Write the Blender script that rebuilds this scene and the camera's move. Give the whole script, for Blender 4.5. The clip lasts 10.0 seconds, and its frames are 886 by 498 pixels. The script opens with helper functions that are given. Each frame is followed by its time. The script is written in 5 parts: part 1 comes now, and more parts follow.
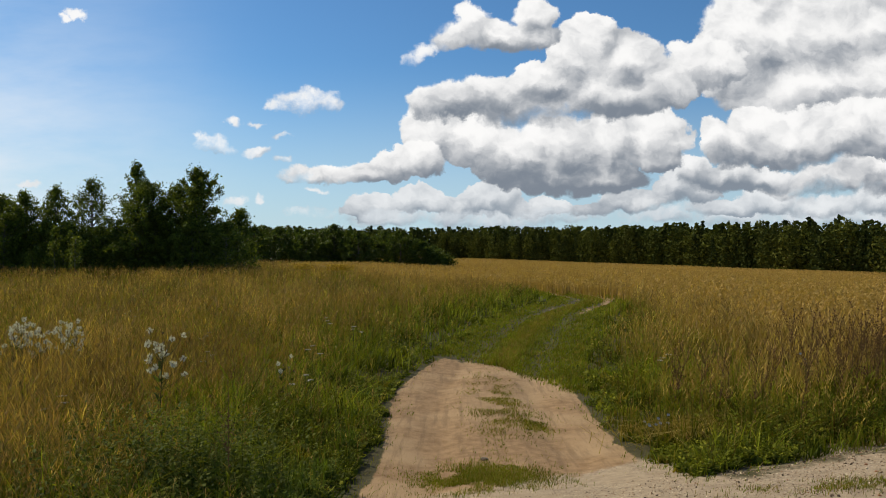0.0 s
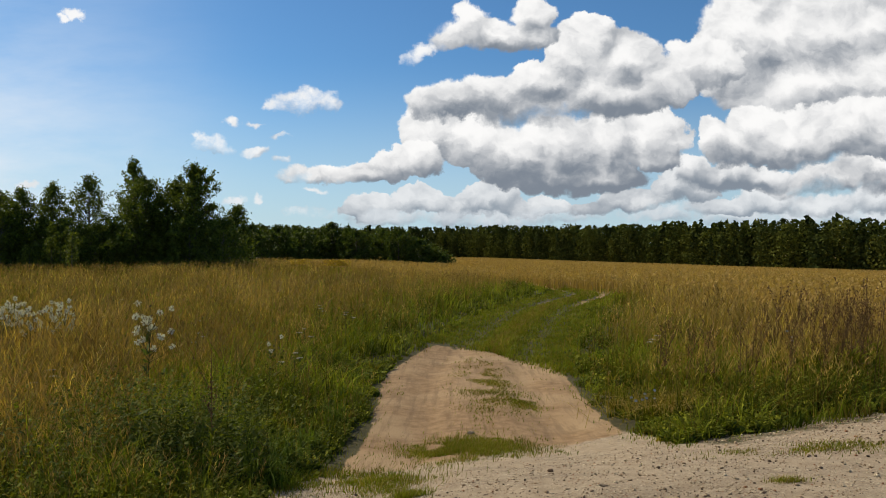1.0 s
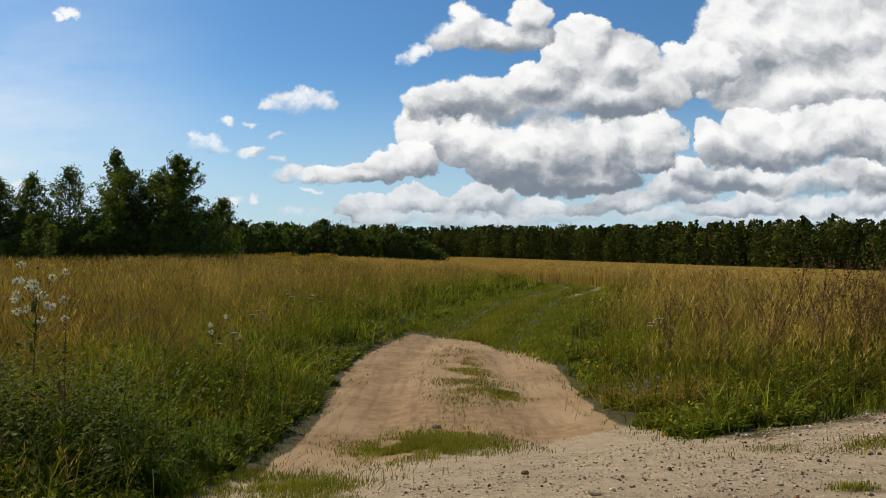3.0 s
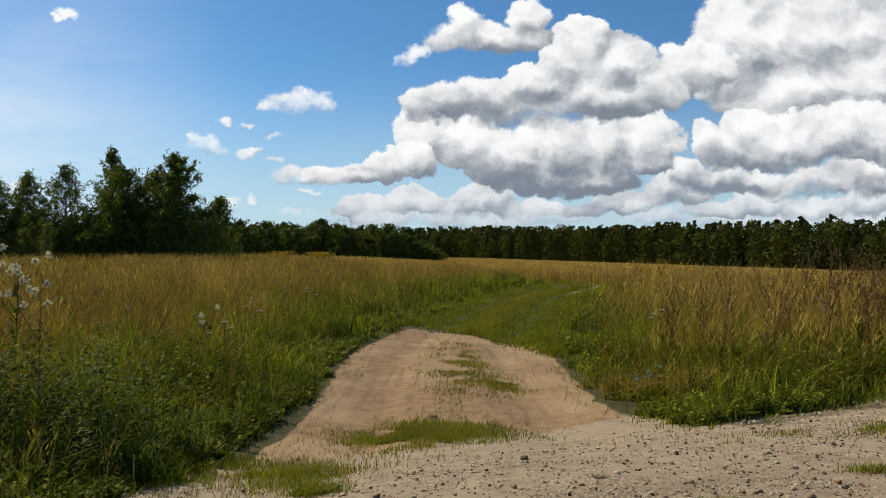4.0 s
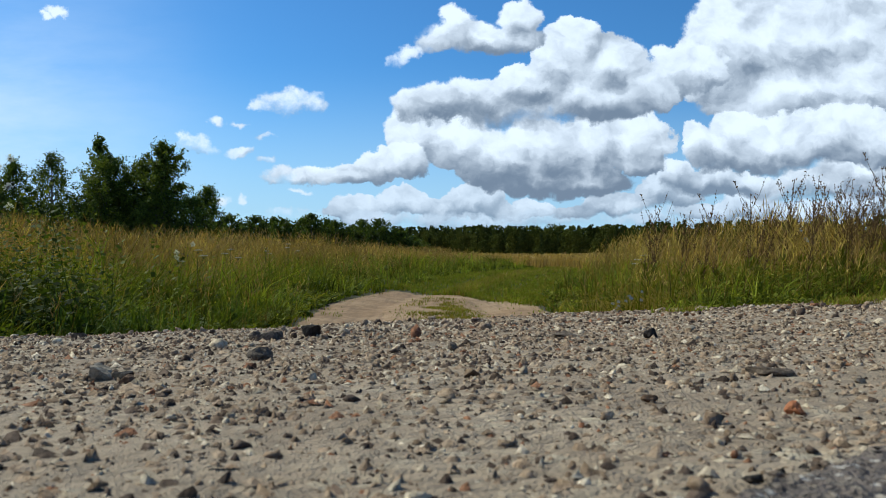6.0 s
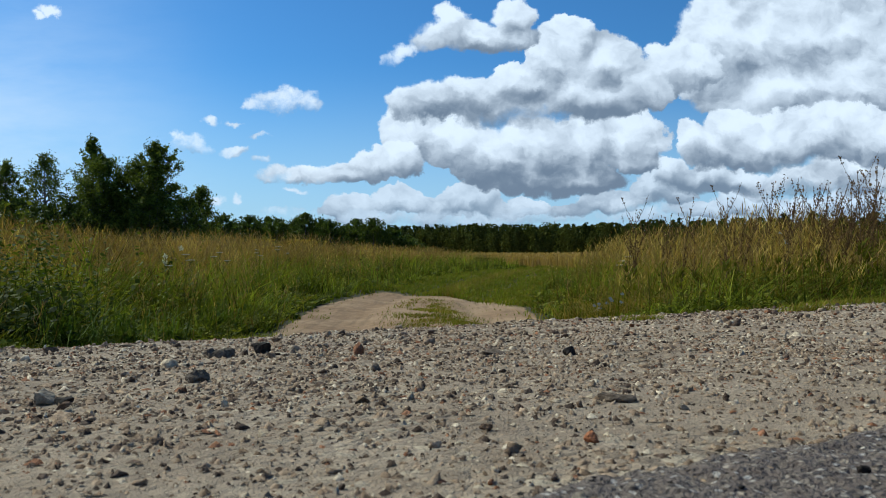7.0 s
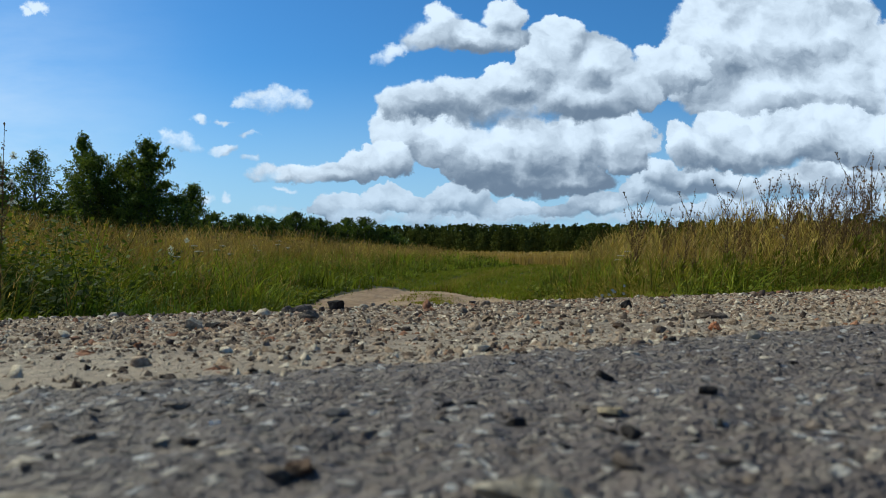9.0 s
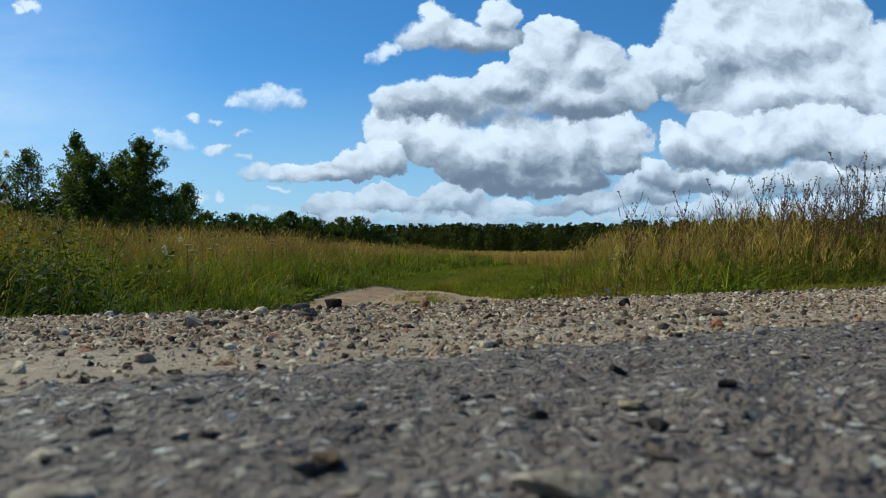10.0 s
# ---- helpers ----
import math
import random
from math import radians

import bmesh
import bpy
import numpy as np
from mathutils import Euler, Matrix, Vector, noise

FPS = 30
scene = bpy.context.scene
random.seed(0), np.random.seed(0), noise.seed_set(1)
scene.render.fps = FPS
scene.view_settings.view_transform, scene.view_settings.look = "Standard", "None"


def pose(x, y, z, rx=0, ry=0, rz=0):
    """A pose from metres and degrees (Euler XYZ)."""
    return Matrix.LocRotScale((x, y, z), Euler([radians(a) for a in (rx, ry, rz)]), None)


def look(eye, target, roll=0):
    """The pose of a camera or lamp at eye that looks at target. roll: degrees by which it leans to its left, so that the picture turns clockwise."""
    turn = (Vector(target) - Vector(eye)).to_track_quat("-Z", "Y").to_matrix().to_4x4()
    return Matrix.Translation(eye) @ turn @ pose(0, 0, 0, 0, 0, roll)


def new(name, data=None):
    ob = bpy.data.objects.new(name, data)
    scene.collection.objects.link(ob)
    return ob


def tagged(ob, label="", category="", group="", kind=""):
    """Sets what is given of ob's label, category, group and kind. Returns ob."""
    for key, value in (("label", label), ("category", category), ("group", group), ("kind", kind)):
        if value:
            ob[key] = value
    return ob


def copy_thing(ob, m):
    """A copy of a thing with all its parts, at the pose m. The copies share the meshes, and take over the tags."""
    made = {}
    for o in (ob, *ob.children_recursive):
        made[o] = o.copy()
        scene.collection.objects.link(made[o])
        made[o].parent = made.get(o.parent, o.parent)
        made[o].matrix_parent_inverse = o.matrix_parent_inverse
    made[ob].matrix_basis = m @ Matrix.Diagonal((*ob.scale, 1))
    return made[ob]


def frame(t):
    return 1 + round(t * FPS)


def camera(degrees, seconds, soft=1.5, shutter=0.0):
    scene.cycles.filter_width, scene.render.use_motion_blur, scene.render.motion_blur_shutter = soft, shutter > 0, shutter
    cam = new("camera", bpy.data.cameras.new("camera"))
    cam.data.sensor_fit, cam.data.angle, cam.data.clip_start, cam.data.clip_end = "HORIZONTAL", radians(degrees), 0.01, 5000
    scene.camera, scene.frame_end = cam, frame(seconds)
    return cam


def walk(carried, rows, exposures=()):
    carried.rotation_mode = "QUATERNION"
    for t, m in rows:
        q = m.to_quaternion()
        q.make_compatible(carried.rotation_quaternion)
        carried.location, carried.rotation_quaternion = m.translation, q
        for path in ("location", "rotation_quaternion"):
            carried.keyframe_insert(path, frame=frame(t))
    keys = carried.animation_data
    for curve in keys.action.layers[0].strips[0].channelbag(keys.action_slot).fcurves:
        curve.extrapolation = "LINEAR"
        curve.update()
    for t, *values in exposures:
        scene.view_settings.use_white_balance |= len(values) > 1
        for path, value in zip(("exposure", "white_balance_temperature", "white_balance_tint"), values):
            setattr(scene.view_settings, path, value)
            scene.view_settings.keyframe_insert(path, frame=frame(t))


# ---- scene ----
# ---- camera ----
cam = camera(61.3, 10.0, 0.9)
cam.data.dof.use_dof, cam.data.dof.focus_distance, cam.data.dof.aperture_fstop = True, 3.0, 20.0
PATH = [
    (0, (-0.543, -1.575, 1.750), (-0.664, 6.204, 1.743), -0.05),
    (0.5, (-0.538, -1.698, 1.619), (-0.651, 6.082, 1.600), -0.05),
    (1, (-0.402, -1.633, 1.466), (-0.511, 6.146, 1.456), -0.14),
    (1.5, (-0.237, -1.594, 1.325), (-0.335, 6.185, 1.318), -0.04),
    (2, (-0.147, -1.622, 1.165), (-0.233, 6.157, 1.158), -0.03),
    (2.5, (-0.089, -0.859, 1.089), (-0.167, 6.921, 1.058), -0.03),
    (2.7, (-0.090, -0.463, 1.060), (-0.162, 7.317, 1.043), 0.01),
    (3.8, (-0.072, 0.084, 0.927), (-0.117, 7.864, 0.931), 0.07),
    (4, (-0.073, 0.085, 0.873), (-0.116, 7.865, 0.878), 0.08),
    (4.5, (-0.063, 0.190, 0.634), (-0.082, 7.970, 0.630), 0.09),
    (5, (0.001, 0.321, 0.319), (0.001, 8.101, 0.319), 0.00),
    (5.2, (0.019, 0.349, 0.191), (0.033, 8.129, 0.197), 0.21),
    (5.5, (0.050, 0.273, 0.050), (0.069, 8.053, 0.050), 0.11),
    (5.7, (0.054, 0.266, 0.058), (0.086, 8.046, 0.071), 0.18),
    (6.8, (0.146, 0.143, 0.146), (0.234, 7.922, 0.150), 0.14),
    (7, (0.181, 0.130, 0.137), (0.279, 7.910, 0.136), 0.04),
    (7.5, (0.248, 0.092, 0.098), (0.373, 7.871, 0.097), 0.15),
    (8, (0.237, 0.056, 0.078), (0.381, 7.834, 0.077), 0.16),
    (8.5, (0.130, 0.010, 0.086), (0.309, 7.788, 0.084), 0.27),
    (9, (0.009, -0.004, 0.054), (0.215, 7.774, 0.053), 0.28),
    (9.5, (-0.000, 0.002, 0.051), (0.237, 7.778, 0.048), 0.30),
    (10, (0.000, 0.000, 0.051), (0.268, 7.775, 0.044), 0.31),
]
walk(cam, [(t, look(eye, target, roll)) for t, eye, target, roll in PATH], [(0, 0.0, 6520, 10), (4.8, 0.04, 6350, 9), (5.5, 0.07, 5560, 6), (7.2, -0.1, 5350, 3), (10, -0.14, 5280, 2)])

# ---- sun and sky ----
SUN_AZ, SUN_EL = radians(-52), radians(40)
sun_way = Vector((math.sin(SUN_AZ) * math.cos(SUN_EL), math.cos(SUN_AZ) * math.cos(SUN_EL), math.sin(SUN_EL)))
sun = new("sun", bpy.data.lights.new("sun", "SUN"))
sun.data.energy, sun.data.angle, sun.data.color = 5.0, radians(0.53), (1.0, 0.91, 0.68)
sun.matrix_world = look(sun_way * 100, (0, 0, 0))

world = bpy.data.worlds.new("world")
scene.world = world
world.use_nodes = True
WT = world.node_tree
WT.nodes.clear()


def wire(tree, kind, *inputs, **settings):
    """A node with its settings; inputs are sockets or values, in order (None: left alone)."""
    n = tree.nodes.new(kind)
    for k, v in settings.items():
        if k == "op":
            n.operation = v
        elif k == "noise_type":
            n.noise_type = v
        elif k == "blend":
            n.blend_type = v
        elif k == "data":
            n.data_type = v
        elif k == "clamp":
            n.clamp = v
        elif k == "interp":
            n.interpolation_type = v
        elif k == "attribute":
            n.attribute_name = v
        elif k == "feature":
            n.feature = v
        elif k == "dims":
            n.noise_dimensions = v
    for sock, v in zip(n.inputs, inputs):
        if v is None:
            continue
        if isinstance(v, bpy.types.NodeSocket):
            tree.links.new(v, sock)
        else:
            sock.default_value = v
    return n


def m_(tree, op, *inputs):
    return wire(tree, "ShaderNodeMath", *inputs, op=op).outputs[0]


def v_(tree, op, *inputs):
    n = wire(tree, "ShaderNodeVectorMath", *inputs, op=op)
    return n.outputs["Value"] if op in ("LENGTH", "DOT_PRODUCT") else n.outputs["Vector"]


def ramp_(tree, x, a, b, c=0.0, d=1.0, interp="SMOOTHSTEP"):
    return wire(tree, "ShaderNodeMapRange", x, a, b, c, d, interp=interp).outputs[0]


def mix_(tree, fac, a, b, blend="MIX"):
    n = tree.nodes.new("ShaderNodeMix")
    n.data_type, n.blend_type = "RGBA", blend
    for sock, v in ((n.inputs[0], fac), (n.inputs[6], a), (n.inputs[7], b)):
        if isinstance(v, bpy.types.NodeSocket):
            tree.links.new(v, sock)
        elif isinstance(v, (int, float)):
            sock.default_value = v
        else:
            sock.default_value = (*v, 1) if len(v) == 3 else v
    return n.outputs[2]


def noise_(tree, vec, scale, detail=4.0, rough=0.55, out=0, dims="3D"):
    n = tree.nodes.new("ShaderNodeTexNoise")
    n.noise_dimensions = dims
    tree.links.new(vec, n.inputs["Vector"])
    n.inputs["Scale"].default_value, n.inputs["Detail"].default_value, n.inputs["Roughness"].default_value = scale, detail, rough
    return n.outputs[out]


way = wire(WT, "ShaderNodeTexCoord").outputs["Generated"]
sep = wire(WT, "ShaderNodeSeparateXYZ", way)
ahead = m_(WT, "MAXIMUM", m_(WT, "ABSOLUTE", sep.outputs[1]), 0.08)
u = m_(WT, "DIVIDE", sep.outputs[0], ahead)
v = m_(WT, "DIVIDE", sep.outputs[2], ahead)
flat = wire(WT, "ShaderNodeCombineXYZ", u, v, m_(WT, "MULTIPLY", sep.outputs[1], 0.2)).outputs[0]
# billows: a coarse and a fine warp of the outline
warp1 = v_(WT, "SUBTRACT", noise_(WT, flat, 14.0, 3.0, 0.55, 1), (0.5, 0.5, 0.5))
warp2 = v_(WT, "SUBTRACT", noise_(WT, flat, 48.0, 6.0, 0.62, 1), (0.5, 0.5, 0.5))
bent = v_(WT, "ADD", flat, v_(WT, "ADD", v_(WT, "MULTIPLY", warp1, (0.050, 0.036, 0)), v_(WT, "MULTIPLY", warp2, (0.026, 0.024, 0))))
bent_up = wire(WT, "ShaderNodeSeparateXYZ", v_(WT, "ADD", flat, v_(WT, "MULTIPLY", warp1, (0.05, 0.04, 0)))).outputs[1]


def heaps(place, scale):
    """Rounded billows, large with smaller ones on them."""
    n = WT.nodes.new("ShaderNodeTexVoronoi")
    n.feature, n.normalize = "SMOOTH_F1", True
    WT.links.new(place, n.inputs["Vector"])
    for key, value in (("Scale", scale), ("Detail", 2.0), ("Roughness", 0.45), ("Lacunarity", 2.4), ("Smoothness", 1.0)):
        n.inputs[key].default_value = value
    return m_(WT, "SUBTRACT", 1.0, n.outputs["Distance"])


puffed = v_(WT, "MULTIPLY", v_(WT, "ADD", flat, v_(WT, "MULTIPLY", warp1, (0.04, 0.04, 0))), (1, 1.3, 1))
billow = heaps(puffed, 15.0)
relief = m_(WT, "SUBTRACT", billow, heaps(v_(WT, "ADD", puffed, (-0.008, 0.015, 0)), 15.0))
cauli = v_(WT, "MULTIPLY", bent, (1, 1.25, 1))
emboss = m_(WT, "SUBTRACT", noise_(WT, cauli, 17.0, 4.0, 0.55), noise_(WT, v_(WT, "ADD", cauli, (-0.009, 0.016, 0)), 17.0, 4.0, 0.55))
relief = m_(WT, "MULTIPLY_ADD", emboss, 1.0, relief)
wisp = m_(WT, "MULTIPLY", m_(WT, "SUBTRACT", noise_(WT, flat, 60.0, 8.0, 0.7), 0.5), 0.22)
rim = m_(WT, "ADD", m_(WT, "MULTIPLY", m_(WT, "SUBTRACT", billow, 0.68), 0.42), wisp)
uneven = m_(WT, "MULTIPLY", m_(WT, "SUBTRACT", noise_(WT, v_(WT, "MULTIPLY", flat, (1, 1.6, 1)), 8.0, 4.0, 0.5), 0.5), 1.0)
sag = m_(WT, "MULTIPLY", m_(WT, "SUBTRACT", noise_(WT, v_(WT, "MULTIPLY", flat, (1, 0.9, 1)), 9.0, 4.0, 0.55), 0.5), 0.3)
fray = ramp_(WT, noise_(WT, flat, 7.0, 3.0), 0.38, 0.66, 0.05, 0.22)
# thin high veil towards the sun
veil_noise = noise_(WT, v_(WT, "MULTIPLY", flat, (1, 3.5, 1)), 4.0, 5.0, 0.6)
veil = m_(WT, "MULTIPLY", ramp_(WT, veil_noise, 0.0, 0.85), m_(WT, "MULTIPLY", ramp_(WT, u, -0.22, -0.66, 0.0, 0.85), ramp_(WT, v, 0.36, 0.12, 0.35, 1.0)))
# behind and above, scattered cloud goes on
other = ramp_(WT, noise_(WT, v_(WT, "MULTIPLY", way, (1, 1, 2)), 2.6, 6.0, 0.58), 0.60, 0.74)
aside = m_(WT, "MAXIMUM", ramp_(WT, sep.outputs[1], 0.35, 0.15), ramp_(WT, sep.outputs[2], 0.5, 0.62))
front = ramp_(WT, sep.outputs[1], 0.1, 0.3)
sky = WT.nodes.new("ShaderNodeTexSky")
sky.sky_type, sky.sun_disc, sky.sun_elevation, sky.sun_rotation = "NISHITA", False, SUN_EL, SUN_AZ
sky.air_density, sky.dust_density, sky.ozone_density = 1.0, 0.3, 2.5
blue = v_(WT, "SCALE", sky.outputs[0])
blue.node.inputs["Scale"].default_value = 0.082
blue = v_(WT, "MULTIPLY", blue, (0.56, 0.90, 1.14))
out = mix_(WT, ramp_(WT, v, 0.26, -0.02, 0.0, 0.75), blue, (0.56, 0.70, 0.80))
out = mix_(WT, veil, out, (0.80, 0.85, 0.91))
out = mix_(WT, m_(WT, "MULTIPLY", other, aside), out, (0.55, 0.57, 0.60))
sunward = v_(WT, "ADD", bent, (-0.010, 0.022, 0))


def heap_depth(place, blobs):
    """How deep inside the cloud a place lies: the heaps blended into one form."""
    total = None
    for cu, cv, ru, rv in blobs:
        n = wire(WT, "ShaderNodeVectorMath", place, (1000 / ru, 1000 / rv, 0), (-cu / ru, -cv / rv, 0), op="MULTIPLY_ADD")
        d = m_(WT, "MULTIPLY_ADD", v_(WT, "LENGTH", n.outputs[0]), -math.sqrt(rv) / 6, math.sqrt(rv) / 6)
        total = d if total is None else m_(WT, "SMOOTH_MAX", total, d, 0.15)
    return total


def cloud(behind, base, top, grey, blobs):
    """One cumulus before what lies behind it: the height of its base and of its top, how grey the base is, and its heaps
    (across, up, half width, half height), all in thousandths of the distance."""
    small = max(b[3] for b in blobs) < 20
    grey *= 1 + 0.55 * min(1.0, max(0.0, (210 - top) / 110)) * (not small or top < 64)
    depth = heap_depth(bent, blobs)
    facing = ramp_(WT, m_(WT, "SUBTRACT", depth, heap_depth(sunward, blobs)), -0.45, 0.75, -0.34, 0.62, "LINEAR")
    over_base = m_(WT, "ADD", m_(WT, "MULTIPLY_ADD", bent_up, 7.0, -7.0 * base / 1000), m_(WT, "MULTIPLY", sag, min(1.0, (top - base) / 90)))
    depth = m_(WT, "SMOOTH_MIN", depth, over_base, 0.2)
    soft = ramp_(WT, m_(WT, "MULTIPLY_ADD", rim, 2.0 if small else 1.0, depth), -0.03, 0.30 if small else fray, 0.0, 0.95 if small else 1.0)
    cover = m_(WT, "MULTIPLY", soft, front)
    risen = ramp_(WT, bent_up, (base - 4) / 1000, (base + 0.6 * (top - base)) / 1000, 0, 1)
    bright = m_(WT, "ADD", m_(WT, "MULTIPLY_ADD", risen, 0.7 * grey, 0.80 - 0.7 * grey), m_(WT, "ADD", m_(WT, "MULTIPLY", relief, 2.0), uneven))
    bright = m_(WT, "ADD", bright, m_(WT, "ADD", facing, -0.32 * min(1.0, max(0.0, (160 - top) / 60)) * (not small or top < 64)))
    tone = mix_(WT, ramp_(WT, bright, -0.25, 1.62, 0, 1), (0.21, 0.245, 0.295), (0.97, 0.965, 0.955))
    haze = 0.6 * min(1.0, max(0.0, (140 - top) / 110))
    return mix_(WT, cover, behind, mix_(WT, haze, tone, (0.44, 0.54, 0.63)))


# the farthest first
out = cloud(out, 28, 63, 0.55, [(72, 39, 242, 10), (413, 42, 204, 14), (-124, 37, 68, 7), (541, 46, 83, 17), (677, 46, 83, 17)])  # far bank
out = cloud(out, 99, 379, 0.35, [(398, 288, 76, 64), (488, 296, 129, 83), (363, 237, 45, 35), (571, 213, 91, 83), (466, 213, 113, 53), (337, 269, 30, 17), (662, 205, 106, 113)])  # right, high
out = cloud(out, 28, 90, 0.55, [(-106, 55, 38, 15), (-47, 66, 35, 20), (-3, 57, 30, 15), (44, 66, 42, 24), (110, 54, 45, 14), (-132, 45, 30, 7)])  # low band
out = cloud(out, 27, 54, 0.70, [(-79, 42, 53, 9), (19, 40, 61, 10), (148, 43, 68, 11), (261, 40, 68, 8)])  # low band, front
out = cloud(out, 36, 85, 0.70, [(352, 54, 53, 12), (424, 64, 50, 18), (488, 57, 53, 15), (560, 66, 45, 20), (632, 63, 53, 18)])  # right, low band
out = cloud(out, 69, 140, 0.70, [(556, 113, 45, 27), (503, 93, 61, 20), (450, 84, 53, 14), (575, 92, 45, 23), (647, 107, 61, 30)])  # right, lower
out = cloud(out, 36, 104, 0.60, [(292, 80, 32, 24), (242, 61, 53, 17), (186, 48, 42, 9), (326, 73, 23, 15)])  # middle low
out = cloud(out, 73, 123, 1.50, [(352, 93, 64, 20), (413, 90, 45, 15), (314, 107, 23, 17)])  # right grey base
out = cloud(out, 69, 197, 1.25, [(-32, 160, 39, 38), (25, 146, 54, 38), (76, 126, 64, 42), (148, 135, 64, 44), (208, 141, 48, 38), (269, 151, 44, 38), (273, 122, 30, 23), (140, 95, 106, 27), (193, 93, 61, 23)])  # main, lower
out = cloud(out, 101, 195, 0.75, [(346, 152, 27, 21), (382, 134, 57, 32), (450, 144, 91, 39), (526, 156, 83, 39), (409, 166, 42, 26), (579, 152, 53, 38), (640, 148, 61, 39)])  # right, front
out = cloud(out, 199, 278, 0.70, [(311, 239, 34, 32), (352, 243, 34, 29), (299, 266, 20, 12)])  # right, join
out = cloud(out, 84, 145, 0.70, [(-189, 97, 38, 13), (-155, 101, 30, 14), (-117, 104, 38, 15), (-79, 114, 33, 24), (-41, 120, 33, 26), (-211, 93, 17, 6)])  # main, left tail
out = cloud(out, 163, 314, 0.85, [(183, 275, 41, 39), (148, 250, 34, 27), (233, 254, 50, 38), (110, 224, 47, 27), (50, 207, 50, 27), (-3, 194, 38, 26), (-30, 190, 32, 26), (103, 188, 98, 26), (208, 201, 87, 38), (280, 220, 42, 33)])  # main tower
out = cloud(out, 259, 337, 0.80, [(57, 287, 73, 23), (31, 309, 24, 20), (114, 311, 30, 26), (87, 279, 57, 17), (-3, 277, 23, 12)])  # high heap
out = cloud(out, 249, 276, 0.30, [(-58, 259, 17, 11), (-37, 269, 18, 8)])  # high heap's tail
out = cloud(out, 175, 213, 0.50, [(-196, 196, 39, 17), (-229, 195, 21, 8), (-164, 190, 17, 11)])  # small heap
out = cloud(out, 126, 157, 0.40, [(-326, 141, 26, 14), (-300, 135, 14, 8), (-338, 147, 12, 10)])  # small heaps
out = cloud(out, 110, 325, 0.30, [(-263, 129, 19, 9), (-302, 172, 14, 10), (-270, 169, 14, 5), (-225, 116, 11, 5), (-233, 148, 18, 4), (-510, 317, 15, 8), (-524, 312, 11, 5)])  # scraps
out = cloud(out, 35, 90, 0.20, [(-291, 67, 17, 6), (-255, 71, 9, 5), (-575, 85, 17, 5), (-177, 42, 30, 8), (-189, 75, 15, 4), (-208, 46, 23, 5)])  # low scraps
back = WT.nodes.new("ShaderNodeBackground")
WT.links.new(out, back.inputs["Color"])
WT.links.new(back.outputs[0], WT.nodes.new("ShaderNodeOutputWorld").inputs["Surface"])

# ---- materials ----
def material(name):
    m = bpy.data.materials.new(name)
    m.use_nodes = True
    t = m.node_tree
    t.nodes.clear()
    bsdf = t.nodes.new("ShaderNodeBsdfPrincipled")
    end = t.nodes.new("ShaderNodeOutputMaterial")
    t.links.new(bsdf.outputs[0], end.inputs[0])
    return m, t, bsdf, end


def bump_(t, bsdf, height, strength, distance):
    n = wire(t, "ShaderNodeBump")
    n.inputs["Strength"].default_value, n.inputs["Distance"].default_value = strength, distance
    t.links.new(height, n.inputs["Height"])
    t.links.new(n.outputs[0], bsdf.inputs["Normal"])


def foliage_material(name, gloss=0.5, through_leaf=0.45, sheen=0.14):
    """Blades and leaves: the colour of each is carried by the mesh; thin, so that the sun shines through."""
    m, t, bsdf, end = material(name)
    tint = wire(t, "ShaderNodeAttribute", attribute="tint").outputs["Color"]
    tint = mix_(t, 1.0, tint, (1.2, 1.16, 0.74), "MULTIPLY")
    t.links.new(tint, bsdf.inputs["Base Color"])
    bsdf.inputs["Roughness"].default_value = gloss
    bsdf.inputs["Specular IOR Level"].default_value = sheen
    trans = t.nodes.new("ShaderNodeBsdfTranslucent")
    t.links.new(mix_(t, 1.0, tint, (1.0, 1.05, 0.45), "MULTIPLY"), trans.inputs["Color"])
    both = t.nodes.new("ShaderNodeMixShader")
    both.inputs[0].default_value = through_leaf
    t.links.new(bsdf.outputs[0], both.inputs[1])
    t.links.new(trans.outputs[0], both.inputs[2])
    t.links.new(both.outputs[0], end.inputs[0])
    return m


GRASS = foliage_material("grass_blades", 0.68, 0.33, 0.05)
LEAF = foliage_material("tree_leaves", 0.55, 0.38, 0.12)
FAR_LEAF = foliage_material("far_leaves", 0.8, 0.15, 0.04)


def tint_material(name, rough=0.9):
    m, t, bsdf, end = material(name)
    bsdf.inputs["Roughness"].default_value = rough
    bsdf.inputs["Specular IOR Level"].default_value = 0.08
    pos = wire(t, "ShaderNodeNewGeometry").outputs["Position"]
    tint = wire(t, "ShaderNodeAttribute", attribute="tint").outputs["Color"]
    stain = mix_(t, ramp_(t, noise_(t, pos, 130.0, 5.0, 0.65), 0.35, 0.65), (0.6, 0.56, 0.52), (1.2, 1.18, 1.15))
    t.links.new(mix_(t, 1.0, tint, stain, "MULTIPLY"), bsdf.inputs["Base Color"])
    bump_(t, bsdf, noise_(t, pos, 350.0, 4.0, 0.65), 0.8, 0.003)
    return m


STONE = tint_material("stone", 0.85)
DRY = tint_material("dry_seed", 0.9)


def bark_material():
    m, t, bsdf, end = material("bark")
    pos = wire(t, "ShaderNodeNewGeometry").outputs["Position"]
    n = noise_(t, v_(t, "MULTIPLY", pos, (6, 6, 1.5)), 3.0, 5.0, 0.6)
    t.links.new(mix_(t, ramp_(t, n, 0.35, 0.65), (0.05, 0.042, 0.035), (0.16, 0.14, 0.12)), bsdf.inputs["Base Color"])
    bsdf.inputs["Roughness"].default_value = 0.9
    bump_(t, bsdf, n, 0.6, 0.02)
    return m


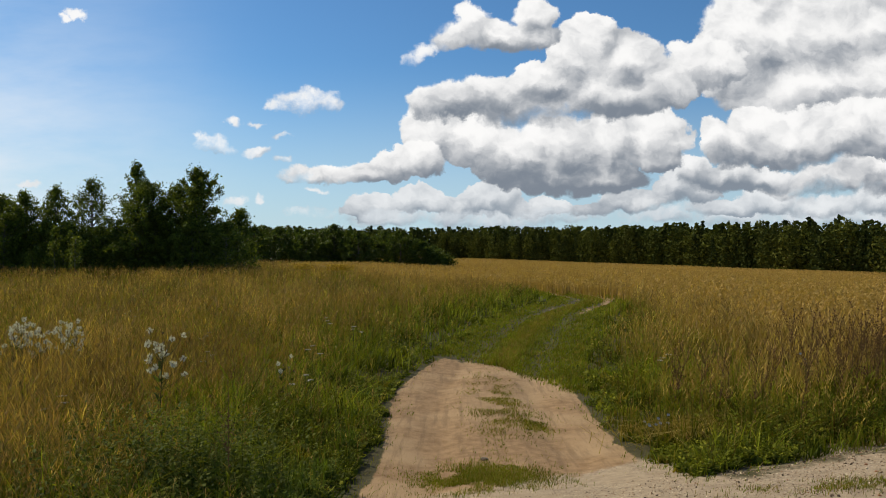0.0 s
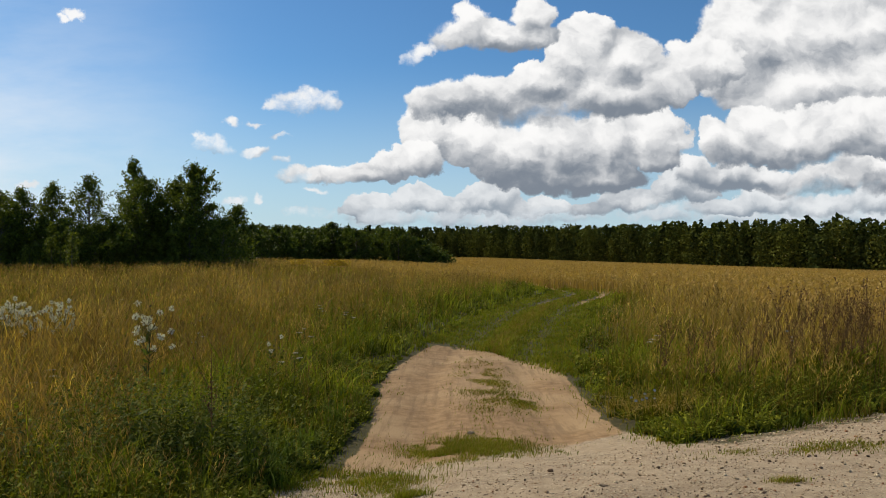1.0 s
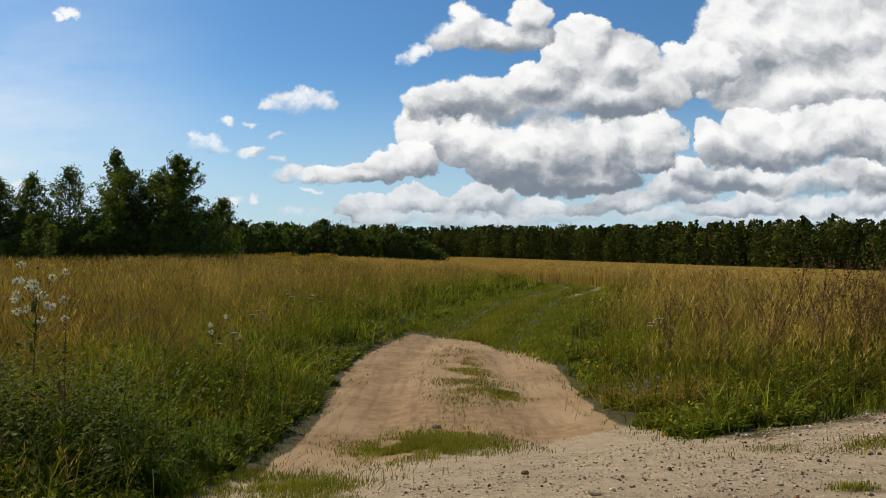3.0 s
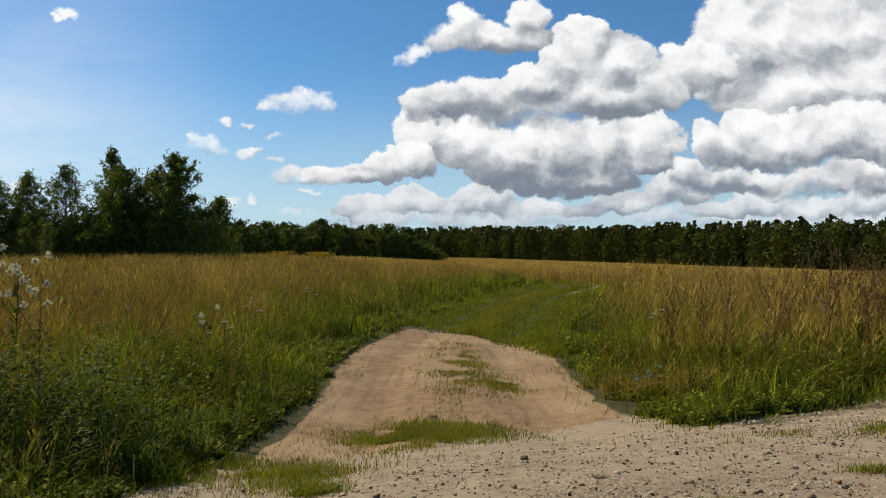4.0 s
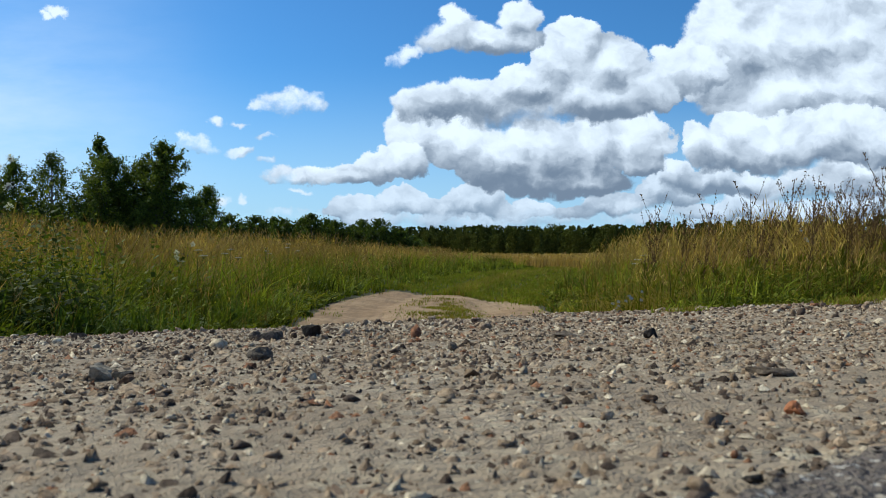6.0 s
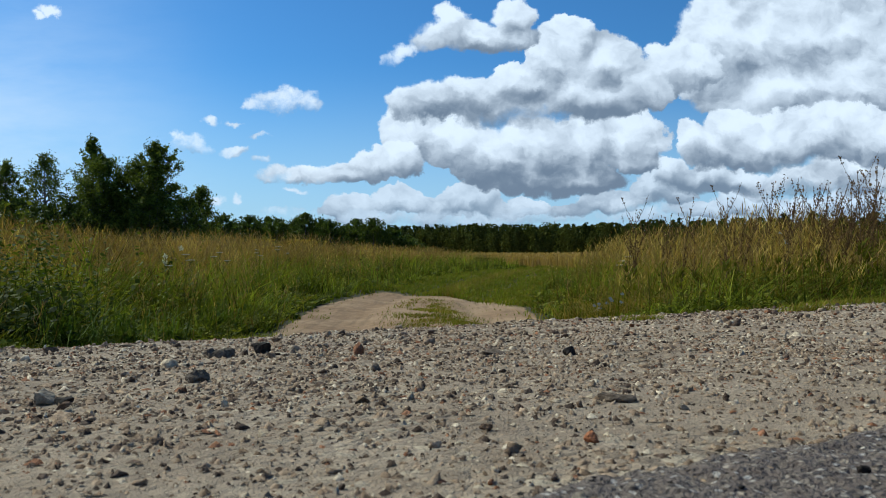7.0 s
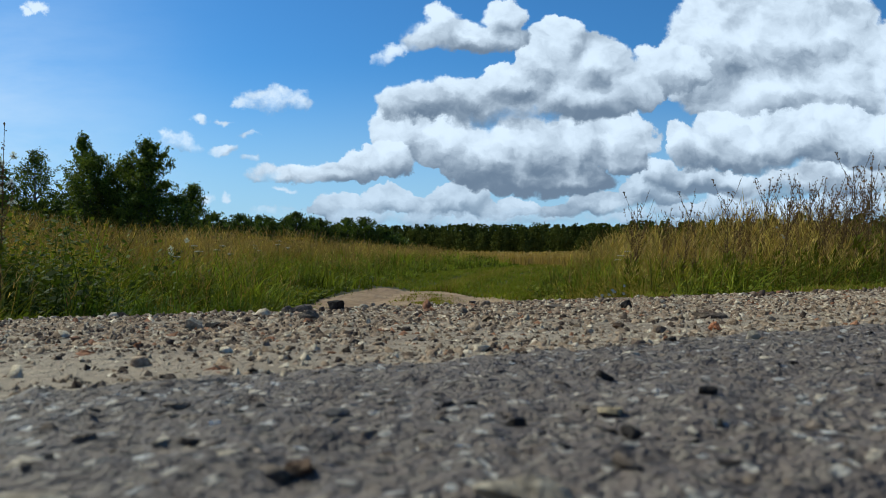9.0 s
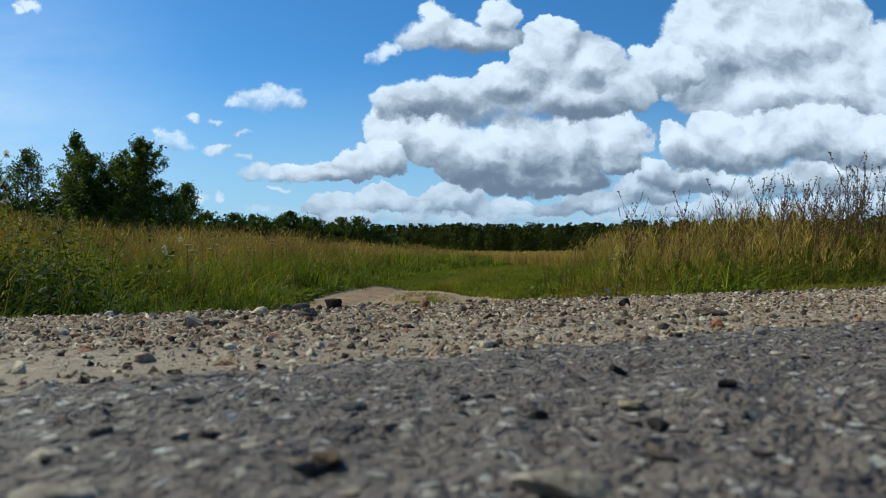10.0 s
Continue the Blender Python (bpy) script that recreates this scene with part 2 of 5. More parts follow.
BARK = bark_material()


def ground_material():
    """Soil under the plants, sandy track, gravel shoulder, stubble-coloured field soil; the mesh says where each lies."""
    m, t, bsdf, end = material("ground")
    pos = wire(t, "ShaderNodeNewGeometry").outputs["Position"]
    zone = wire(t, "ShaderNodeSeparateXYZ", wire(t, "ShaderNodeAttribute", attribute="zone").outputs["Vector"])
    ragged = m_(t, "MULTIPLY", m_(t, "SUBTRACT", noise_(t, pos, 3.0, 6.0, 0.65), 0.5), 0.9)
    dirt = ramp_(t, m_(t, "ADD", zone.outputs[0], ragged), 0.42, 0.58)
    gravel = ramp_(t, m_(t, "ADD", zone.outputs[1], ragged), 0.4, 0.6)
    crop = zone.outputs[2]
    big, mid, fine = noise_(t, pos, 0.7, 4.0), noise_(t, pos, 7.0, 5.0, 0.6), noise_(t, pos, 90.0, 4.0, 0.6)
    grit = wire(t, "ShaderNodeTexVoronoi", pos, feature="F1")
    grit.inputs["Scale"].default_value = 260.0
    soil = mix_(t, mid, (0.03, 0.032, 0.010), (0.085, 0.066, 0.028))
    field = mix_(t, big, (0.30, 0.19, 0.075), (0.36, 0.25, 0.11))
    sand = mix_(t, ramp_(t, mid, 0.3, 0.7), (0.20, 0.118, 0.058), (0.30, 0.19, 0.10))
    sand = mix_(t, ramp_(t, big, 0.42, 0.62), sand, (0.33, 0.22, 0.122))
    worn = noise_(t, v_(t, "MULTIPLY", pos, (2.4, 0.22, 1)), 4.0, 5.0, 0.65)
    sand = mix_(t, ramp_(t, worn, 0.46, 0.68, 0, 0.6), sand, (0.155, 0.095, 0.05))
    sand = mix_(t, ramp_(t, fine, 0.62, 0.75, 0, 0.5), sand, (0.13, 0.085, 0.05))
    stones = wire(t, "ShaderNodeTexVoronoi", pos, feature="F1")
    stones.inputs["Scale"].default_value = 62.0
    pebble = mix_(t, ramp_(t, mid, 0.3, 0.7), (0.31, 0.226, 0.148), (0.44, 0.335, 0.228))
    loose = ramp_(t, noise_(t, pos, 1.6, 5.0, 0.6), 0.38, 0.62)
    pebble = mix_(t, m_(t, "MULTIPLY", loose, ramp_(t, stones.outputs["Color"], 0.62, 0.95, 0.0, 0.85)), pebble, (0.56, 0.47, 0.33))
    pebble = mix_(t, m_(t, "MULTIPLY", loose, ramp_(t, stones.outputs["Color"], 0.38, 0.1, 0.0, 0.7)), pebble, (0.11, 0.08, 0.058))
    pebble = mix_(t, ramp_(t, noise_(t, v_(t, "MULTIPLY", pos, (0.5, 1, 1)), 3.2, 5.0, 0.65), 0.5, 0.7, 0.0, 0.4), pebble, (0.165, 0.115, 0.08))
    pebble = mix_(t, ramp_(t, grit.outputs["Color"], 0.2, 0.9, 0.0, 0.55), pebble, mix_(t, fine, (0.11, 0.08, 0.052), (0.40, 0.32, 0.225)))
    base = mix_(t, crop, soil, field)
    base = mix_(t, dirt, base, sand)
    base = mix_(t, gravel, base, pebble)
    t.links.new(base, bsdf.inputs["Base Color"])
    bsdf.inputs["Roughness"].default_value = 0.95
    bsdf.inputs["Specular IOR Level"].default_value = 0.2
    high_stones = m_(t, "MULTIPLY", m_(t, "MULTIPLY", m_(t, "POWER", stones.outputs["Distance"], 2.0), m_(t, "MULTIPLY", gravel, loose)), -0.7)
    grain = noise_(t, pos, 420.0, 3.0, 0.6)
    high = m_(t, "ADD", m_(t, "MULTIPLY", mid, 0.1), m_(t, "ADD", m_(t, "MULTIPLY", fine, 0.5), m_(t, "MULTIPLY", m_(t, "MULTIPLY", grain, gravel), 0.35)))
    bump_(t, bsdf, m_(t, "ADD", high, high_stones), 0.9, 0.016)
    return m


def asphalt_material():
    m, t, bsdf, end = material("asphalt")
    pos = wire(t, "ShaderNodeNewGeometry").outputs["Position"]
    chips = wire(t, "ShaderNodeTexVoronoi", pos, feature="F1")
    chips.inputs["Scale"].default_value = 190.0
    fine, mid, big = noise_(t, pos, 260.0, 4.0), noise_(t, pos, 24.0, 5.0, 0.6), noise_(t, pos, 2.0, 4.0)
    base = mix_(t, mid, (0.09, 0.068, 0.056), (0.20, 0.152, 0.122))
    base = mix_(t, ramp_(t, chips.outputs["Color"], 0.45, 0.95, 0.0, 0.65), base, (0.25, 0.205, 0.16))
    bits = wire(t, "ShaderNodeTexVoronoi", v_(t, "ADD", pos, v_(t, "MULTIPLY", noise_(t, pos, 200.0, 3.0, 0.6, 1), (0.005, 0.005, 0))), feature="F1")
    bits.inputs["Scale"].default_value = 165.0
    which = wire(t, "ShaderNodeSeparateXYZ", bits.outputs["Color"])
    flat_bit = ramp_(t, bits.outputs["Distance"], 0.52, 0.36)
    base = mix_(t, m_(t, "MULTIPLY", flat_bit, ramp_(t, which.outputs[0], 0.74, 0.8, 0, 0.75)), base, mix_(t, which.outputs[1], (0.40, 0.32, 0.23), (0.52, 0.48, 0.43)))
    base = mix_(t, m_(t, "MULTIPLY", flat_bit, ramp_(t, which.outputs[0], 0.34, 0.28, 0, 0.8)), base, mix_(t, which.outputs[1], (0.035, 0.032, 0.032), (0.075, 0.05, 0.036)))
    base = mix_(t, ramp_(t, fine, 0.54, 0.7, 0, 0.8), base, (0.024, 0.022, 0.021))
    base = mix_(t, ramp_(t, big, 0.5, 0.7, 0, 0.3), base, (0.2, 0.17, 0.135))
    t.links.new(base, bsdf.inputs["Base Color"])
    t.links.new(ramp_(t, chips.outputs["Color"], 0, 1, 0.6, 0.95), bsdf.inputs["Roughness"])
    bsdf.inputs["Specular IOR Level"].default_value = 0.15
    bump_(t, bsdf, m_(t, "ADD", m_(t, "MULTIPLY", fine, 0.7), m_(t, "ADD", mid, noise_(t, pos, 110.0, 3.0, 0.6))), 1.0, 0.009)
    return m


GROUND, ASPHALT = ground_material(), asphalt_material()


# ---- mesh helpers ----
def raw_mesh(name, verts, tris, tints=None, mat=None, zones=None, smooth=False):
    """A mesh from arrays of places and triangles (or quads), with a colour for each vertex."""
    k = tris.shape[1]
    me = bpy.data.meshes.new(name)
    me.vertices.add(len(verts))
    me.vertices.foreach_set("co", np.asarray(verts, np.float32).ravel())
    me.loops.add(tris.size)
    me.loops.foreach_set("vertex_index", np.asarray(tris, np.int32).ravel())
    me.polygons.add(len(tris))
    me.polygons.foreach_set("loop_start", np.arange(0, tris.size, k, dtype=np.int32))
    if smooth:
        me.polygons.foreach_set("use_smooth", np.ones(len(tris), bool))
    me.update(calc_edges=True)
    if tints is not None:
        c = np.ones((len(verts), 4), np.float32)
        c[:, :3] = tints
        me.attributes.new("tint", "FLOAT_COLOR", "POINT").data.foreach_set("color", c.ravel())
    if zones is not None:
        me.attributes.new("zone", "FLOAT_VECTOR", "POINT").data.foreach_set("vector", np.asarray(zones, np.float32).ravel())
    if mat:
        me.materials.append(mat)
    return me


def child(name, me, parent, label=""):
    ob = new(name, me)
    ob.parent = parent
    return tagged(ob, label) if label else ob


def joined(parts):
    """Several (verts, tris, tints) as one."""
    vs, ts, cs, n = [], [], [], 0
    for a, b, c in parts:
        vs.append(a), ts.append(b + n), cs.append(c)
        n += len(a)
    return np.concatenate(vs), np.concatenate(ts), np.concatenate(cs)


def lattice(ix, iy, seed):
    h = (ix.astype(np.int64) * 374761393 + iy.astype(np.int64) * 668265263 + seed * 974634777) & 0x7FFFFFFF
    h = ((h ^ (h >> 13)) * 1274126177) & 0x7FFFFFFF
    return ((h ^ (h >> 16)) & 0xFFFF) / 65535.0


def value_noise(x, y, seed=0):
    x, y = np.asarray(x, float), np.asarray(y, float)
    ix, iy = np.floor(x), np.floor(y)
    fx, fy = x - ix, y - iy
    fx, fy = fx * fx * (3 - 2 * fx), fy * fy * (3 - 2 * fy)
    a, b = lattice(ix, iy, seed), lattice(ix + 1, iy, seed)
    c, d = lattice(ix, iy + 1, seed), lattice(ix + 1, iy + 1, seed)
    return (a * (1 - fx) + b * fx) * (1 - fy) + (c * (1 - fx) + d * fx) * fy


def fractal(x, y, seed=0, octaves=4):
    total, size, norm = 0, 1.0, 0
    for k in range(octaves):
        total = total + size * value_noise(np.asarray(x) * 2**k, np.asarray(y) * 2**k, seed + k)
        norm += size
        size *= 0.5
    return total / norm


def smooth01(x):
    x = np.clip(x, 0, 1)
    return x * x * (3 - 2 * x)


# ---- the lie of the land ----
def from_road(x, y):
    """Distance from the edge of the asphalt, away from the road."""
    return ((y - 0.46) - 0.52 * x) * 0.887


def track_middle(y):
    return np.interp(y, [3, 7, 11.3, 14, 18, 22, 26, 30, 33, 36, 40], [0.0, 0.05, -0.05, 0.35, 1.15, 2.0, 3.0, 4.4, 5.6, 6.4, 6.0])


def track_half(y):
    return np.interp(y, [2, 4, 5.5, 7, 11, 15, 18, 24, 33, 40], [2.3, 1.8, 1.5, 1.45, 1.55, 1.5, 1.6, 1.7, 1.7, 1.7])


def height(x, y, fine=True):
    x, y = np.asarray(x, float), np.asarray(y, float)
    q = from_road(x, y)
    z = np.interp(q, [-60, -12, -8.5, -6.2, -3.0, -0.4, 0.0, 1.26, 2.4, 3.35, 4.7, 6.0, 8], [-0.9, -0.7, -0.25, -0.02, 0.07, 0.0, -0.02, -0.098, -0.19, -0.34, -0.60, -0.70, -0.72])
    r = np.hypot(x, y)
    z = z + 0.28 * smooth01((y - 14) / 35) * smooth01((-x - 3) / 12) 
    fall = smooth01((x / np.maximum(y, 20) + 0.12) / 0.15)
    z = z - (y > 0) * fall * (0.0092 * np.clip(y - 28, 0, 420) + 0.032 * np.clip(x - 12, 0, 140) * smooth01((y - 14) / 30))
    z = z - (1 - fall) * 0.0075 * np.clip(y - 52, 0, 400)
    if fine:
        wild = smooth01((q - 2.5) / 3)
        z = z + wild * (0.10 * (fractal(x * 0.4, y * 0.4, 5) - 0.5) + 0.5 * smooth01((r - 60) / 100) * (fractal(x * 0.02, y * 0.02, 9) - 0.5))
        off = np.abs(x - track_middle(y))
        inside = smooth01(1 - (off - 1.0) / 0.9) * wild * smooth01((50 - y) / 10)
        z = z - inside * (0.03 + 0.05 * np.exp(-(((off - 0.78) / 0.3) ** 2)))
        rough = smooth01((q - 0.0) / 0.15) * (1 - smooth01((r - 5) / 2.5))
        z = z + rough * (0.016 * (fractal(x * 5, y * 5, 21, 3) - 0.5) + 0.006 * (fractal(x * 28, y * 28, 22, 2) - 0.5))
    return z


def zones_at(x, y):
    """How much of each point is bare sandy track, gravel shoulder and crop field."""
    q = from_road(x, y)
    off = np.abs(x - track_middle(y))
    half = track_half(y)
    bare = smooth01((half - off) / 0.35 + 0.5) * smooth01((15.7 - 2.5 * np.maximum(x + 0.2, 0) + 2.2 * (fractal(x * 1.2, y * 0.8, 55) - 0.5) - y) / 1.6 + 0.5) * smooth01((q - 1.5) / 1)
    right = x > track_middle(y)
    rut = np.exp(-(((off - 0.8) / 0.3) ** 2)) * smooth01((y - 14) / 2) * smooth01((50 - y) / 8)
    bare = np.maximum(bare, rut * (np.where(right, 0.24, 0.34) + np.where(right, 0.6, 0.2) * smooth01((y - 23) / 8)))
    gravel = smooth01(1 - (q - 4.3) / 1.3) * smooth01((q + 9.5) / 1.0)
    gravel = gravel * np.where(q > 0, np.clip(1 - 0.55 * smooth01((off - half) / 0.5) * smooth01((q - 2.6) / 0.8), 0, 1), 1)
    crop = crop_zone(x, y)
    return bare, gravel, crop


def crop_zone(x, y):
    """The ripe field: past the weedy strip beside the track, and all the far middle and right."""
    edge = x - track_middle(y) - np.interp(y, [0, 10, 20, 30, 38, 45], [8, 6.0, 4.0, 2.6, 0.0, -3.0])
    past = smooth01(edge / 0.8) * smooth01((from_road(x, y) - 7) / 1.0)
    far = smooth01((y - 42 - 0.25 * np.maximum(-x, 0) * 6) / 3)
    return np.maximum(past, far) * (x > -12 - 0.1 * y)


def graded(lo, hi, fine, n):
    """Grid lines, dense at nought and ever wider outwards."""
    s = np.linspace(-math.asinh(-lo / fine), math.asinh(hi / fine), n)
    return np.sinh(s) * fine


gx, gy = graded(-3000, 3000, 0.6, 330), graded(-1500, 3000, 0.6, 370)
X, Y = np.meshgrid(gx, gy)
X, Y = X.ravel(), Y.ravel()
Z = height(X, Y) - 0.02 * (from_road(X, Y) < -0.06) * (from_road(X, Y) > -6.3)
nx, ny = len(gx), len(gy)
i = np.arange((nx - 1) * (ny - 1))
i = (i // (nx - 1)) * nx + i % (nx - 1)
bare, grav, crop = zones_at(X, Y)
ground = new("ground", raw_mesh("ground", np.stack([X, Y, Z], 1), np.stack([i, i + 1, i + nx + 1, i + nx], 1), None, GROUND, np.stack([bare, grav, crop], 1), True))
tagged(ground, "sandy farm track, stony shoulder and soil under meadow and field", "ground", kind="structure")

# the asphalt road, with a worn and ragged edge
along = np.concatenate([np.linspace(-300, -6, 60), np.linspace(-6, -0.75, 110), np.linspace(-0.74, 1.0, 300), np.linspace(1.02, 8, 170), np.linspace(8.2, 300, 60)])
across = np.concatenate([[-6.2, -6.15], np.linspace(-6, -1.2, 24), np.linspace(-1.1, -0.62, 16), np.linspace(-0.61, 0.0, 112), [0.012, 0.03]])
A, Q = np.meshgrid(along, across)
A, Q = A.ravel(), Q.ravel()
edge = 0.10 * (fractal(A * 2.2, A * 0 + 3, 31, 4) - 0.5) * smooth01((Q + 1.0) / 1.0)
Qe = Q + edge
ex, ey = 0.887, 0.461
RX, RY = A * ex - Qe * ey, 0.46 + A * ey + Qe * ex
RZ = height(RX, RY, False) + 0.004 - 0.03 * smooth01((Q - 0.0) / 0.03) - 0.03 * (Q < -6.17)


def road_bumps(x, y):
    return 0.006 * (fractal(x * 9, y * 9, 41, 3) - 0.5) + 0.005 * (fractal(x * 45, y * 45, 43, 2) - 0.5) + 0.0065 * (fractal(x * 105, y * 105, 45, 2) - 0.5)


RZ = RZ + smooth01(1 - (np.abs(A) - 5) / 3) * road_bumps(RX, RY)
na, nq = len(along), len(across)
i = np.arange((na - 1) * (nq - 1))
i = (i // (na - 1)) * na + i % (na - 1)
road = new("road", raw_mesh("road", np.stack([RX, RY, RZ], 1), np.stack([i, i + 1, i + na + 1, i + na], 1), None, ASPHALT, None, True))
tagged(road, "old grey asphalt road with exposed stone chips and a crumbling edge", "road", kind="structure")

# ---- plants as stuff: blades, stems, leaves ----
rng = np.random.default_rng(7)


def mixed(n, a, b, spread=0.12):
    """n colours between a and b, each a little lighter or darker."""
    t = rng.random((n, 1))
    return (np.asarray(a) * (1 - t) + np.asarray(b) * t) * (1 + spread * rng.standard_normal((n, 1))).clip(0.5, 1.6)


def blades(base, tall, wide, lean, low_tint, high_tint, wind=(0.35, -0.05)):
    """Bent tapering blades: five corners and three triangles each; roots tinted darker, as if in shade."""
    n = len(base)
    turn = rng.random(n) * 2 * np.pi
    side = np.stack([np.cos(turn), np.sin(turn), np.zeros(n)], 1) * wide[:, None] * 0.5
    aim = rng.random(n) * 2 * np.pi
    tilt = np.stack([np.cos(aim) + wind[0], np.sin(aim) + wind[1], np.zeros(n)], 1) * (tall * lean * rng.random(n))[:, None]
    up = np.zeros((n, 3))
    up[:, 2] = tall
    mid = base + up * 0.55 + tilt * 0.35
    tip = base + up * (1 - 0.25 * lean * rng.random(n))[:, None] + tilt
    verts = np.stack([base - side, base + side, mid - side * 0.8, mid + side * 0.8, tip], 1).reshape(-1, 3)
    k = (np.arange(n) * 5)[:, None]
    tris = np.stack([k + [0, 1, 3], k + [0, 3, 2], k + [2, 3, 4]], 1).reshape(-1, 3)
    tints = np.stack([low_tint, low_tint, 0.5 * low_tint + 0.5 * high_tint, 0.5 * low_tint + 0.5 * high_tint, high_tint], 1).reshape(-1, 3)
    return verts, tris, tints


def seeded_stems(base, tall, wide, head, low_tint, head_tint, lean=0.25, wind=(0.5, -0.1), slivers=5, bushy=0.33):
    """Thin stems with a loose panicle: slivers of seed set round the top of each."""
    n = len(base)
    aim = rng.random(n) * 2 * np.pi
    tilt = np.stack([np.cos(aim) + wind[0], np.sin(aim) + wind[1], np.zeros(n)], 1) * (tall * lean * rng.random(n))[:, None]
    up = np.zeros((n, 3))
    up[:, 2] = tall
    turn = rng.random(n) * 2 * np.pi
    side = np.stack([np.cos(turn), np.sin(turn), np.zeros(n)], 1) * wide[:, None] * 0.5
    tip = base + up + tilt
    corners, k = [base - side, base + side, tip], (np.arange(n) * (3 + 3 * slivers))[:, None]
    tris, tints = [k + [0, 1, 2]], [low_tint, low_tint, 0.5 * low_tint + 0.5 * head_tint]
    for j in range(slivers):
        h = 1 - head * (j + rng.random(n)) / slivers
        root = base + up * h[:, None] + tilt * (h**2)[:, None]
        a = rng.random(n) * 2 * np.pi
        out = np.stack([np.cos(a), np.sin(a), 0.9 + 0.8 * rng.random(n)], 1) * (tall * head * bushy * (0.5 + 0.7 * rng.random(n)))[:, None]
        thick = np.stack([-np.sin(a), np.cos(a), rng.random(n) - 0.5], 1) * wide[:, None] * 0.9
        corners += [root, root + out * 0.6 + thick, root + out - thick * 0.3]
        tris.append(k + [3 + 3 * j, 4 + 3 * j, 5 + 3 * j])
        tints += [head_tint] * 3
    return np.stack(corners, 1).reshape(-1, 3), np.stack(tris, 1).reshape(-1, 3), np.stack(tints, 1).reshape(-1, 3)


def herbs(base, tall, leaf, low_tint, high_tint, per=9):
    """Leafy weeds: a stalk set with small pointed leaves, broad below and small above; low ones painted darker, like
    shade at the foot.
    """
    n = len(base)
    tilt = rng.standard_normal((n, 3)) * np.array([0.16, 0.16, 0]) * tall[:, None]
    up = np.zeros((n, 3))
    up[:, 2] = tall
    stalk = rng.standard_normal((n, 3)) * 0.002
    sets = [(np.stack([base - stalk, base + stalk, base + up + tilt], 1).reshape(-1, 3), (np.arange(n) * 3)[:, None] + [0, 1, 2], np.repeat(low_tint, 3, 0))]
    for j in range(per):
        h = ((j + rng.random(n)) / per)[:, None]
        p = base + up * h + tilt * h**2
        a = rng.random(n) * 2 * np.pi
        size = (leaf * (1.25 - 0.75 * h[:, 0]) * (0.6 + 0.8 * rng.random(n)))[:, None]
        out = np.stack([np.cos(a), np.sin(a), 0.35 + 0.7 * rng.random(n) - 0.4], 1) * size
        thick = np.stack([-np.sin(a), np.cos(a), 0.5 * rng.standard_normal(n)], 1) * size * 0.3
        v = np.stack([p, p + out * 0.5 + thick, p + out, p + out * 0.5 - thick], 1).reshape(-1, 3)
        i = (np.arange(n) * 4)[:, None]
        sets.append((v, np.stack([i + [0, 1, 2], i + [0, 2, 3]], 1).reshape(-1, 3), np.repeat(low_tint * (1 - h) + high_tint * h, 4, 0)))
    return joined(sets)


def on_ground(x, y, sink=0.02):
    return np.stack([x, y, height(x, y) - sink], 1)


def wedge(n, near, far, left, right, power=1.0):
    """Places scattered over what opens out from the road's edge: nearer ones denser as power grows."""
    d = near * (far / near) ** (rng.random(n) ** power)
    a = left + (right - left) * rng.random(n)
    return d * np.sin(a), d * np.cos(a) - 1.6


def road_edge(x, y):
    """How far from the asphalt the plants begin."""
    return np.where(x < track_middle(y), 3.3 + 0.5 * smooth01((x + 2.5) / 1.2), 3.45)


def wild_cover(x, y):
    """1 where tall plants grow: off the road, the shoulder and the track, outside the crop."""
    q = from_road(x, y)
    off = x - track_middle(y)
    half = track_half(y) + 0.05 + 0.95 * (fractal(x * 1.1, y * 1.1, 51) - 0.5)
    edge = road_edge(x, y) + 0.9 * (fractal(x * 0.9, y * 0.9, 53) - 0.5)
    keep = (q > edge) & (np.abs(off) > half + 0.05) & (crop_zone(x, y) < 0.5)
    return keep, q, off, np.abs(off) - half


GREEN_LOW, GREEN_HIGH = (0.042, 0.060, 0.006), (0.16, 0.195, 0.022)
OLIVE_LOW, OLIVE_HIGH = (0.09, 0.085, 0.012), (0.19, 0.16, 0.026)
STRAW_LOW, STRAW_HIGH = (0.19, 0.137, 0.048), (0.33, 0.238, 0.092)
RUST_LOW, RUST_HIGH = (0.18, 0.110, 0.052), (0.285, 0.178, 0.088)


